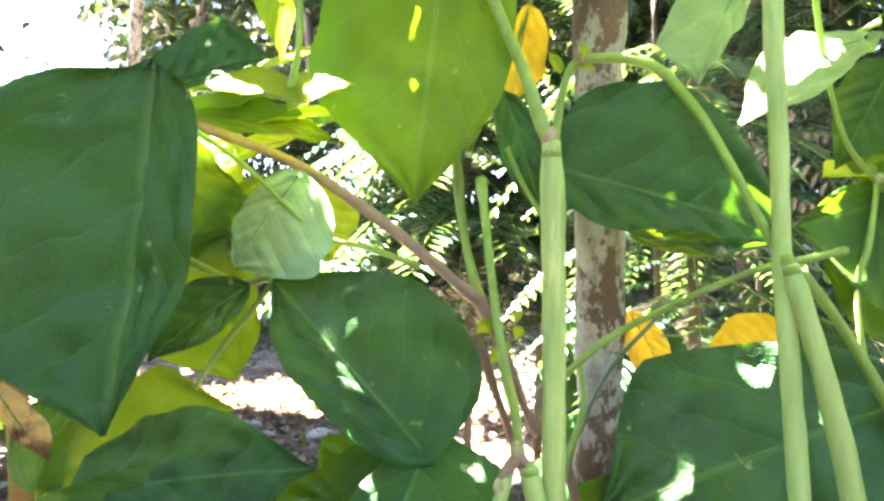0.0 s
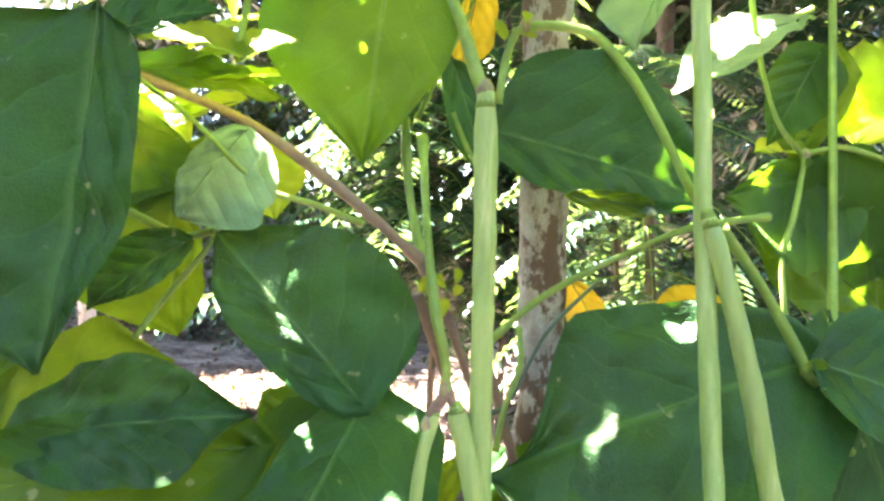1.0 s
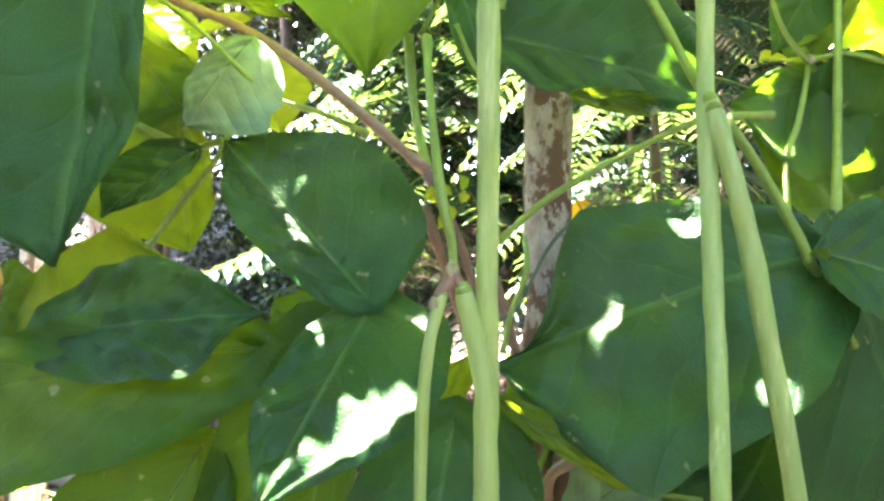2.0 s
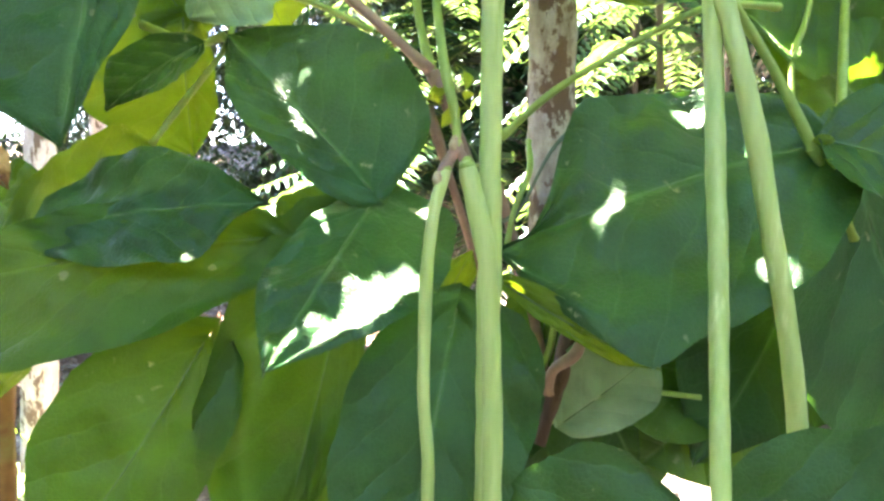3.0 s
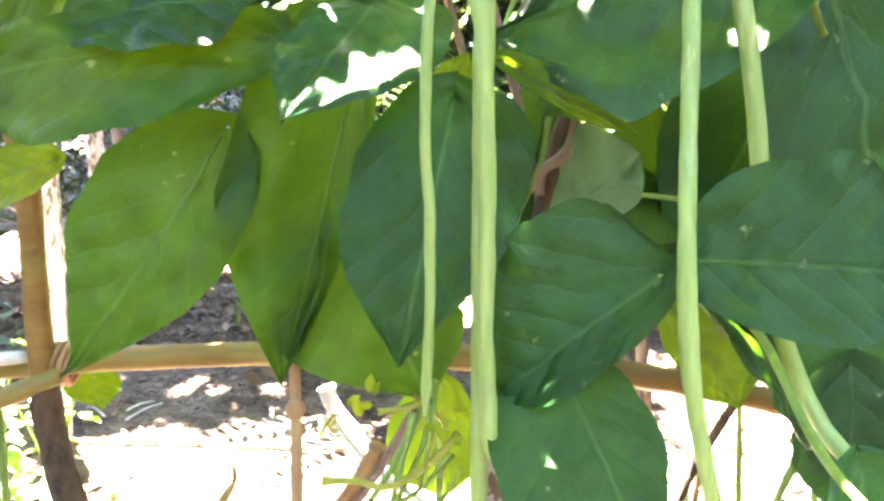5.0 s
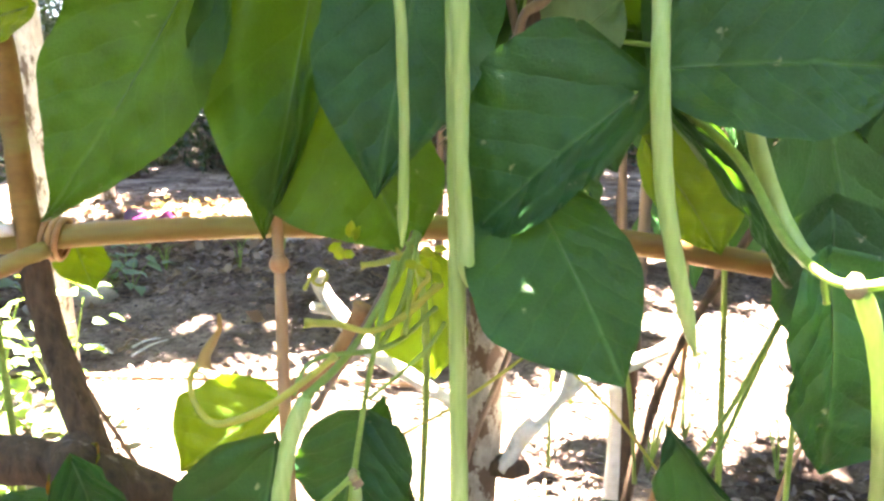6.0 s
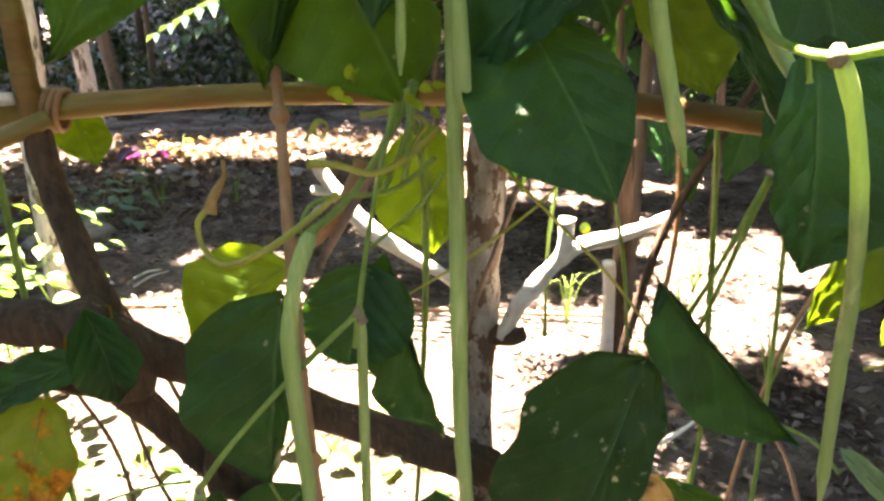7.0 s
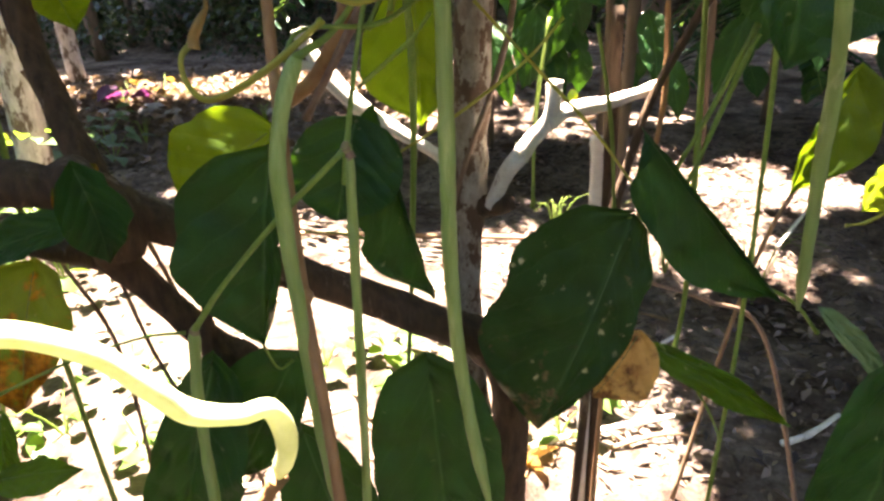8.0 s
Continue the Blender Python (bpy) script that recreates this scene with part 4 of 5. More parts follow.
leaf(vine_low, (-0.017, 0.380, 0.761), (-0.036, 0.372, 0.687), (0.040, 0.49, 0.043, 0.29), DEEP, up=(-0.1, -1, 0.3), cup=0.1, ripple=0.06, point=0.6, rim=0.1)
leaf(vine_low, (0.001, 0.385, 0.761), (0.040, 0.400, 0.599), (0.041, 0.45, 0.004, 0.43), DEEP, up=(-0.3, -1, 0.2), cup=0.15, ragged=0.3, point=0.9)
leaf(vine_low, (0.036, 0.515, 0.845), (0.038, 0.520, 0.726), (0.051, 0.46, 0.031, 0.50), OLIVE, up=(0, -1, 0))
leaf(vine_low, (0.206, 0.385, 0.669), (0.123, 0.345, 0.491), (0.089, 0.42, 0.035, 0.35), SPOT, up=(0.1, -1, 0.35), cup=0.07, ripple=0.05, point=0.7, lobe=0.04, rim=0.16)
leaf(vine_low, (0.216, 0.370, 0.564), (0.179, 0.370, 0.502), (0.018, 0.36, 0.035, 0.49), DRY, up=(0, -1, 0.2))
leaf(vine_low, (0.031, 0.380, 0.534), (0.045, 0.380, 0.306), (0.061, 0.32, 0.056, 0.40), DEEP, up=(0, -0.95, 0.4))
leaf(vine_low, (-0.159, 0.380, 0.553), (-0.217, 0.380, 0.355), (0.038, 0.70, 0.049, 0.45), DEEP, up=(0, -1, 0.35))
leaf(vine_low, (-0.097, 0.420, 0.530), (-0.170, 0.420, 0.393), (0.055, 0.38, 0.033, 0.43), DEEP, up=(0, -1, 0.35))
leaf(vine_low, (-0.096, 0.420, 0.444), (-0.063, 0.420, 0.298), (0.039, 0.30, 0.050, 0.53), DEEP, up=(0, -1, 0.35))
leaf(vine_low, (-0.294, 0.395, 0.647), (-0.317, 0.365, 0.532), (0.047, 0.45, 0.037, 0.28), OLD, up=(0, -1, 0.3), cup=0.12, ripple=0.1)
leaf(vine_low, (-0.249, 0.390, 0.689), (-0.343, 0.390, 0.658), (0.019, 0.35, 0.021, 0.59), DEEP, up=(0, -0.7, 0.7))
leaf(vine_low, (0.212, 0.391, 0.745), (0.350, 0.385, 0.584), (0.042, 0.40, 0.005, 0.36), DEEP, up=(-0.6, -0.7, 0.3), cup=0.25, lobe=-0.12, point=0.9)
leaf(vine_low, (0.258, 0.420, 0.517), (0.410, 0.420, 0.411), (0.021, 0.24, 0.011, 0.36), MID, up=(-0.2, -0.7, 0.7))
leaf(vine_low, (0.409, 0.300, 0.558), (0.400, 0.300, 0.378), (0.071, 0.43, 0.063, 0.44), DEEP, up=(0, -1, 0.35))
leaf(vine_low, (0.405, 0.400, 0.558), (0.489, 0.400, 0.467), (0.010, 0.43, 0.011, 0.28), PALE, up=(0, -1, 0.35), cup=0.3)
leaf(vine_low, (0.431, 0.460, 0.769), (0.388, 0.460, 0.657), (0.013, 0.58, 0.039, 0.37), OLIVE, up=(0, -0.8, 0.6))
leaf(vine_low, (0.493, 0.460, 0.688), (0.465, 0.460, 0.635), (0.017, 0.46, 0.023, 0.63), BRIGHT, up=(0, -1, 0.35))
leaf(vine_low, (-0.274, 0.500, 0.880), (-0.261, 0.500, 0.828), (0.021, 0.34, 0.025, 0.50), OLIVE, up=(0, -1, 0.35))
leaf(vine_low, (-0.365, 0.400, 0.501), (-0.375, 0.400, 0.429), (0.015, 0.46, 0.018, 0.51), MID, up=(0, -1, 0.35))
leaf(vine_low, (-0.368, 0.380, 0.446), (-0.292, 0.380, 0.452), (0.023, 0.45, 0.012, 0.41), MID, up=(0, -0.6, 0.9))
# smaller leaves between and behind them
leaf(vine_left, (-0.077, 0.350, 1.327), (-0.128, 0.340, 1.332), 0.056, BRIGHT, up=(0, -.5, 1))
leaf(vine_left, (-0.078, 0.350, 1.325), (-0.047, 0.360, 1.340), 0.048, BRIGHT, up=(0, -.5, 1))
leaf(vine_left, (-0.130, 0.420, 1.324), (-0.051, 0.420, 1.335), 0.039, BRIGHT, up=(0, -.45, 1))
leaf(vine_left, (-0.173, 0.430, 1.328), (-0.132, 0.440, 1.293), 0.055, BRIGHT, up=(0, -.5, .8))
leaf(vine_left, (-0.108, 0.420, 1.451), (-0.101, 0.420, 1.369), 0.028, BRIGHT)
leaf(vine_left, (-0.142, 0.420, 1.335), (-0.058, 0.430, 1.358), 0.037, BRIGHT, up=(0, -.4, 1))
leaf(vine_left, (-0.163, 0.430, 1.324), (-0.083, 0.430, 1.332), 0.030, BRIGHT, up=(0, -.5, 1))
leaf(vine_left, (-0.100, 0.440, 1.323), (-0.148, 0.440, 1.301), 0.035, BRIGHT, up=(0, -.5, .8))
leaf(vine_left, (-0.053, 0.450, 1.348), (-0.107, 0.450, 1.324), 0.035, MID, up=(0, -.6, .8))
leaf(vine_left, (-0.086, 0.460, 1.386), (-0.145, 0.460, 1.361), 0.044, BRIGHT, up=(0, -.4, 1))
leaf(vine_right, (0.260, 0.365, 1.179), (0.325, 0.370, 0.958), 0.147, DEEP, up=(0, -1, .2), cup=.12)
leaf(vine_right, (0.266, 0.400, 1.132), (0.194, 0.400, 0.970), 0.119, DEEP)
leaf(vine_right, (0.301, 0.370, 0.975), (0.351, 0.370, 0.796), 0.134, DEEP)
leaf(vine_right, (0.216, 0.410, 1.020), (0.119, 0.410, 1.039), 0.093, MID)
leaf(vine_right, (0.282, 0.430, 1.295), (0.234, 0.410, 1.295), 0.040, BRIGHT, up=(0, -.4, 1))
leaf(vine_right, (0.338, 0.460, 1.316), (0.353, 0.460, 1.390), 0.056, BRIGHT)
leaf(vine_right, (0.283, 0.420, 1.365), (0.248, 0.420, 1.301), 0.046, MID)
leaf(vine_right, (0.310, 0.430, 1.282), (0.287, 0.430, 1.203), 0.108, MID)
leaf(vine_right, (0.129, 0.420, 1.027), (0.175, 0.420, 0.934), 0.098, DEEP)
leaf(vine_right, (0.224, 0.410, 1.014), (0.163, 0.410, 0.967), 0.089, MID)
leaf(vine_right, (0.111, 0.440, 1.095), (0.085, 0.440, 0.998), 0.059, MID)
leaf(vine_mid, (0.088, 0.440, 1.055), (0.090, 0.440, 0.956), 0.079, DEEP)
leaf(vine_mid, (0.117, 0.460, 1.035), (0.096, 0.460, 0.896), 0.103, DEEP)
leaf(vine_right, (0.299, 0.350, 0.917), (0.304, 0.350, 0.803), 0.092, DEEP)
leaf(vine_low, (-0.228, 0.400, 0.730), (-0.251, 0.380, 0.681), 0.031, OLD, cup=.4, ragged=.35)
leaf(vine_low, (-0.226, 0.365, 0.740), (-0.224, 0.380, 0.657), 0.047, DEEP, up=(.5, -1, .3), cup=.4, ragged=.4)

# pods
pod(vine_mid, [(0.046, 0.280, 1.296), (0.047, 0.280, 1.246), (0.047, 0.280, 1.195), (0.047, 0.279, 1.138), (0.047, 0.280, 1.071), (0.047, 0.280, 0.995), (0.047, 0.280, 0.913), (0.047, 0.280, 0.834), (0.047, 0.280, 0.761), (0.047, 0.279, 0.695), (0.050, 0.277, 0.628), (0.059, 0.274, 0.553), (0.073, 0.270, 0.471)], 0.0052, POD)
pod(vine_mid, [(0.036, 0.277, 1.160), (0.041, 0.276, 1.139), (0.046, 0.275, 1.114), (0.048, 0.274, 1.081), (0.049, 0.274, 1.042), (0.049, 0.274, 1.000), (0.049, 0.274, 0.959), (0.051, 0.274, 0.923), (0.052, 0.274, 0.891)], 0.0046, POD)
pod(vine_mid, [(0.028, 0.277, 1.159), (0.022, 0.275, 1.138), (0.019, 0.273, 1.113), (0.018, 0.272, 1.083), (0.018, 0.271, 1.053), (0.020, 0.271, 1.028), (0.020, 0.272, 1.007), (0.020, 0.274, 0.982), (0.019, 0.277, 0.950), (0.017, 0.280, 0.913)], 0.0029, POD)
pod(vine_right, [(0.147, 0.300, 1.404), (0.148, 0.297, 1.347), (0.149, 0.294, 1.292), (0.148, 0.289, 1.240), (0.148, 0.282, 1.194), (0.146, 0.272, 1.152), (0.143, 0.259, 1.110), (0.139, 0.246, 1.067), (0.136, 0.234, 1.027), (0.136, 0.228, 0.988), (0.140, 0.226, 0.947), (0.150, 0.227, 0.906), (0.162, 0.230, 0.866)], 0.0043, POD)
pod(vine_right, [(0.149, 0.285, 1.244), (0.156, 0.280, 1.213), (0.163, 0.276, 1.181), (0.169, 0.272, 1.144), (0.177, 0.270, 1.102), (0.186, 0.272, 1.058), (0.197, 0.282, 1.013), (0.207, 0.282, 0.972), (0.215, 0.270, 0.938), (0.223, 0.255, 0.914), (0.232, 0.241, 0.901), (0.244, 0.230, 0.893)], 0.0047, POD)
pod(vine_right, [(0.189, 0.157, 0.923), (0.201, 0.161, 0.900), (0.211, 0.166, 0.873), (0.219, 0.172, 0.845), (0.225, 0.178, 0.821), (0.230, 0.184, 0.800), (0.234, 0.190, 0.772), (0.239, 0.195, 0.730), (0.244, 0.200, 0.678)], 0.0036, POD)
pod(vine_low, [(-0.042, 0.290, 0.821), (-0.051, 0.285, 0.800), (-0.056, 0.280, 0.779), (-0.059, 0.276, 0.754), (-0.058, 0.272, 0.714), (-0.055, 0.268, 0.653), (-0.050, 0.264, 0.574), (-0.043, 0.260, 0.487)], 0.0052, POD)
pod(vine_low, [(-0.016, 0.300, 0.757), (-0.019, 0.297, 0.667), (-0.022, 0.294, 0.564), (-0.026, 0.290, 0.449)], 0.0036, POD)
pod(vine_low, [(-0.135, 0.290, 0.637), (-0.139, 0.285, 0.591), (-0.140, 0.280, 0.537), (-0.139, 0.275, 0.475)], 0.0042, POD)
pod(vine_low, [(-0.104, 0.040, 0.778), (-0.090, 0.045, 0.773), (-0.075, 0.050, 0.762), (-0.064, 0.055, 0.746), (-0.056, 0.060, 0.733), (-0.042, 0.065, 0.727), (-0.032, 0.070, 0.725), (-0.029, 0.075, 0.706), (-0.036, 0.080, 0.685)], 0.004, PALE_POD)

# stems, stalks and tendrils
stem(vine_left, [(-0.167, 0.370, 1.330), (-0.124, 0.380, 1.316), (-0.077, 0.381, 1.296), (-0.027, 0.385, 1.261), (0.022, 0.390, 1.220)], 0.0032, STEM_RED)
stem(vine_mid, [(0.022, 0.390, 1.220), (0.041, 0.400, 1.180), (0.058, 0.410, 1.137), (0.064, 0.420, 1.160), (0.099, 0.430, 1.041), (0.106, 0.440, 0.981), (0.070, 0.430, 0.999)], 0.003, STEM_RED)
stem(vine_left, [(-0.153, 0.350, 1.352), (-0.148, 0.360, 1.327), (-0.108, 0.360, 1.297), (-0.068, 0.360, 1.260), (-0.039, 0.370, 1.251), (-0.013, 0.380, 1.241)], 0.0016, STEM)
stem(vine_left, [(-0.138, 0.370, 1.173), (-0.124, 0.380, 1.197), (-0.101, 0.380, 1.226), (-0.094, 0.390, 1.251)], 0.0018, STEM)
stem(vine_left, [(-0.150, 0.390, 1.245), (-0.117, 0.380, 1.232), (-0.097, 0.375, 1.235)], 0.0022, STEM)
stem(vine_left, [(-0.079, 0.360, 1.410), (-0.077, 0.360, 1.367), (-0.083, 0.365, 1.338)], 0.0022, STEM)
stem(vine_left, [(-0.059, 0.400, 1.350), (-0.049, 0.400, 1.326), (-0.035, 0.400, 1.306)], 0.0012, STEM)
stem(vine_left, [(-0.178, 0.390, 1.241), (-0.189, 0.390, 1.205), (-0.199, 0.390, 1.175)], 0.0012, STEM)
stem(vine_left, [(-0.215, 0.360, 1.115), (-0.197, 0.360, 1.121), (-0.176, 0.360, 1.135)], 0.002, STEM)
stem(vine_mid, [(0.016, 0.330, 1.405), (0.024, 0.310, 1.367), (0.035, 0.290, 1.330), (0.042, 0.282, 1.304), (0.046, 0.280, 1.295)], 0.003, STEM)
stem(vine_mid, [(0.020, 0.340, 1.286), (0.022, 0.300, 1.241), (0.026, 0.280, 1.203), (0.031, 0.278, 1.180), (0.032, 0.277, 1.166)], 0.0022, STEM)
stem(vine_mid, [(0.032, 0.277, 1.166), (0.025, 0.277, 1.155), (0.028, 0.277, 1.159)], 0.0024, STEM_RED)
stem(vine_mid, [(0.032, 0.277, 1.166), (0.038, 0.277, 1.155), (0.036, 0.277, 1.159)], 0.0024, STEM_RED)
stem(vine_mid, [(0.009, 0.430, 1.313), (0.013, 0.420, 1.266), (0.022, 0.400, 1.221)], 0.003, STEM)
stem(vine_mid, [(0.017, 0.430, 1.313), (0.036, 0.440, 1.356), (0.056, 0.450, 1.404), (0.069, 0.460, 1.462)], 0.0018, STEM)
stem(vine_mid, [(0.039, 0.400, 1.312), (0.049, 0.400, 1.289), (0.062, 0.380, 1.264)], 0.0015, STEM)
stem(vine_mid, [(0.083, 0.400, 1.180), (0.081, 0.380, 1.161), (0.071, 0.370, 1.138), (0.066, 0.370, 1.113)], 0.0018, STEM)
stem(vine_mid, [(0.137, 0.420, 1.209), (0.100, 0.400, 1.177), (0.078, 0.390, 1.139), (0.062, 0.390, 1.127)], 0.0013, STEM_DARK)
stem(vine_mid, [(0.108, 0.420, 1.078), (0.103, 0.420, 1.043), (0.088, 0.410, 1.014), (0.073, 0.400, 0.979), (0.056, 0.370, 0.988)], 0.0022, STEM)
stem(vine_mid, [(0.122, 0.410, 1.045), (0.117, 0.400, 1.016), (0.098, 0.400, 0.998), (0.072, 0.400, 0.992)], 0.0016, STEM)
stem(vine_right, [(0.063, 0.370, 1.311), (0.068, 0.370, 1.342), (0.078, 0.367, 1.355), (0.112, 0.360, 1.351), (0.129, 0.340, 1.323), (0.140, 0.320, 1.289), (0.146, 0.300, 1.259), (0.149, 0.285, 1.244)], 0.0026, STEM)
stem(vine_right, [(0.061, 0.360, 1.178), (0.089, 0.355, 1.203), (0.122, 0.345, 1.223), (0.155, 0.330, 1.240), (0.178, 0.330, 1.245), (0.212, 0.350, 1.250)], 0.0019, STEM)
stem(vine_right, [(0.166, 0.310, 1.241), (0.186, 0.315, 1.219), (0.209, 0.318, 1.184), (0.216, 0.318, 1.170)], 0.0028, STEM)
stem(vine_right, [(0.216, 0.318, 1.170), (0.237, 0.330, 1.147), (0.255, 0.340, 1.123)], 0.0022, STEM)
stem(vine_right, [(0.211, 0.380, 1.412), (0.225, 0.390, 1.357), (0.240, 0.395, 1.315), (0.262, 0.400, 1.291)], 0.0017, STEM)
stem(vine_right, [(0.264, 0.400, 1.294), (0.289, 0.400, 1.298), (0.319, 0.390, 1.286)], 0.002, STEM)
stem(vine_right, [(0.262, 0.400, 1.290), (0.250, 0.390, 1.253), (0.240, 0.385, 1.225), (0.237, 0.370, 1.175)], 0.0019, STEM)
stem(vine_right, [(0.212, 0.420, 1.383), (0.248, 0.430, 1.382), (0.289, 0.440, 1.401)], 0.0018, STEM)
stem(vine_right, [(0.132, 0.380, 1.029), (0.190, 0.380, 1.022)], 0.0015, STEM)
stem(vine_right, [(0.133, 0.266, 0.993), (0.140, 0.264, 0.992), (0.159, 0.275, 0.990), (0.181, 0.300, 0.978)], 0.0018, STEM)
stem(vine_right, [(0.226, 0.150, 0.928), (0.203, 0.155, 0.925), (0.189, 0.157, 0.923), (0.183, 0.170, 0.924), (0.188, 0.210, 0.931), (0.194, 0.270, 0.959), (0.171, 0.300, 0.988)], 0.0022, STEM)
stem(vine_right, [(0.183, 0.170, 0.924), (0.186, 0.170, 0.912)], 0.0012, STEM)
stem(vine_low, [(0.025, 0.360, 0.904), (0.007, 0.340, 0.872), (-0.019, 0.320, 0.836), (-0.042, 0.290, 0.821)], 0.0024, STEM)
stem(vine_low, [(0.024, 0.360, 0.902), (0.010, 0.370, 0.877), (-0.012, 0.380, 0.834), (-0.055, 0.390, 0.764)], 0.0032, STEM_RED)
stem(vine_low, [(0.026, 0.355, 0.903), (0.022, 0.330, 0.888), (0.016, 0.330, 0.844)], 0.0014, STEM)
stem(vine_low, [(0.037, 0.360, 0.851), (0.006, 0.330, 0.836), (-0.039, 0.310, 0.836), (-0.052, 0.300, 0.818)], 0.0016, STEM)
stem(vine_low, [(0.011, 0.340, 0.890), (-0.002, 0.320, 0.843), (-0.013, 0.310, 0.790), (-0.021, 0.300, 0.739), (-0.018, 0.300, 0.762)], 0.0018, STEM)
stem(vine_low, [(-0.018, 0.300, 0.762), (-0.064, 0.295, 0.720), (-0.107, 0.290, 0.675), (-0.134, 0.290, 0.640)], 0.0021, STEM)
stem(vine_low, [(-0.018, 0.300, 0.762), (-0.015, 0.300, 0.755)], 0.0032, STEM_RED)
stem(vine_low, [(-0.025, 0.300, 0.842), (-0.040, 0.300, 0.830), (-0.070, 0.300, 0.809), (-0.102, 0.310, 0.795), (-0.118, 0.320, 0.804), (-0.121, 0.325, 0.820), (-0.113, 0.330, 0.830)], 0.0022, YSTEM)
stem(vine_low, [(-0.044, 0.310, 0.860), (-0.025, 0.315, 0.857), (-0.005, 0.320, 0.850), (0.017, 0.330, 0.857), (0.040, 0.340, 0.875)], 0.0022, YSTEM)
stem(vine_low, [(0.019, 0.350, 0.900), (0.020, 0.345, 0.879), (0.013, 0.340, 0.858), (0.000, 0.335, 0.833)], 0.0018, STEM)
stem(vine_low, [(0.043, 0.360, 0.840), (0.031, 0.350, 0.826), (0.014, 0.345, 0.812), (-0.010, 0.340, 0.794)], 0.0014, STEM)
stem(vine_low, [(-0.052, 0.360, 0.866), (-0.043, 0.360, 0.880), (-0.036, 0.360, 0.876), (-0.040, 0.360, 0.869), (-0.045, 0.355, 0.873), (-0.040, 0.350, 0.881)], 0.0011, YSTEM)
stem(vine_low, [(0.009, 0.370, 0.891), (0.023, 0.360, 0.882), (0.032, 0.350, 0.876), (0.024, 0.350, 0.865), (0.014, 0.340, 0.837)], 0.0016, YSTEM)
stem(vine_low, [(-0.013, 0.360, 0.882), (0.002, 0.360, 0.884), (0.015, 0.360, 0.888), (0.023, 0.355, 0.897)], 0.0024, YSTEM)
stem(vine_low, [(0.252, 0.420, 0.647), (0.276, 0.420, 0.709), (0.300, 0.425, 0.770), (0.318, 0.430, 0.810)], 0.0024, STEM)
stem(vine_low, [(0.408, 0.400, 0.646), (0.428, 0.400, 0.649), (0.455, 0.400, 0.665)], 0.0016, YSTEM)
stem(vine_low, [(0.080, 0.420, 0.845), (0.135, 0.420, 0.787), (0.185, 0.420, 0.733), (0.235, 0.420, 0.665)], 0.0014, YSTEM)
stem(vine_low, [(0.007, 0.420, 0.722), (0.060, 0.420, 0.753), (0.122, 0.430, 0.795), (0.156, 0.440, 0.828)], 0.0013, YSTEM)
stem(vine_low, [(0.146, 0.500, 0.642), (0.147, 0.500, 0.738), (0.158, 0.500, 0.825)], 0.0019, STEM)
stem(vine_low, [(0.286, 0.450, 0.483), (0.292, 0.450, 0.562), (0.287, 0.450, 0.701), (0.280, 0.450, 0.823), (0.276, 0.450, 0.871)], 0.0027, STEM)
stem(vine_low, [(0.210, 0.440, 0.659), (0.202, 0.440, 0.738), (0.185, 0.440, 0.823)], 0.0018, STEM)
stem(vine_low, [(0.222, 0.410, 0.653), (0.260, 0.400, 0.730), (0.301, 0.400, 0.821)], 0.0022, STEM)
stem(vine_low, [(0.239, 0.400, 0.648), (0.311, 0.410, 0.603), (0.375, 0.410, 0.570), (0.410, 0.410, 0.531)], 0.0018, STEM)
stem(vine_low, [(0.259, 0.420, 0.523), (0.311, 0.430, 0.453), (0.340, 0.430, 0.393), (0.337, 0.430, 0.366)], 0.0013, STEM)
stem(vine_low, [(0.205, 0.386, 0.671), (0.226, 0.394, 0.664), (0.253, 0.400, 0.655)], 0.0018, STEM)
stem(vine_low, [(-0.236, 0.420, 0.659), (-0.282, 0.420, 0.667), (-0.348, 0.420, 0.666)], 0.0015, STEM)
stem(vine_low, [(-0.287, 0.300, 0.590), (-0.234, 0.310, 0.609), (-0.186, 0.320, 0.619), (-0.156, 0.330, 0.616)], 0.0012, STEM)
stem(vine_low, [(-0.145, 0.400, 0.641), (-0.126, 0.400, 0.591), (-0.108, 0.400, 0.537), (-0.097, 0.420, 0.530)], 0.0014, STEM)
stem(vine_low, [(0.039, 0.400, 0.597), (0.020, 0.410, 0.621), (-0.023, 0.420, 0.652), (-0.071, 0.420, 0.660)], 0.0011, STEM)

# runners that carry the strands up from the soil
stem(vine_left, [(-0.30, 0.47, -0.02), (-0.34, 0.48, 0.5), (-0.33, 0.47, 0.9), (-0.30, 0.42, 1.2), (-0.19, 0.37, 1.33)], 0.0028, STEM)
stem(vine_mid, [(0.06, 0.47, -0.02), (0.125, 0.48, 0.35), (0.055, 0.475, 0.6), (0.12, 0.465, 0.85), (0.07, 0.45, 1.05), (0.02, 0.40, 1.2)], 0.0028, STEM_RED)
stem(vine_right, [(0.33, 0.44, -0.02), (0.36, 0.46, 0.5), (0.33, 0.43, 0.9), (0.26, 0.36, 1.14), (0.28, 0.40, 1.3), (0.30, 0.44, 1.6)], 0.0028, STEM)
stem(vine_low, [(-0.02, 0.42, -0.02), (0.0, 0.45, 0.35), (0.02, 0.44, 0.6), (0.03, 0.42, 0.8), (0.02, 0.40, 0.9)], 0.0026, STEM)

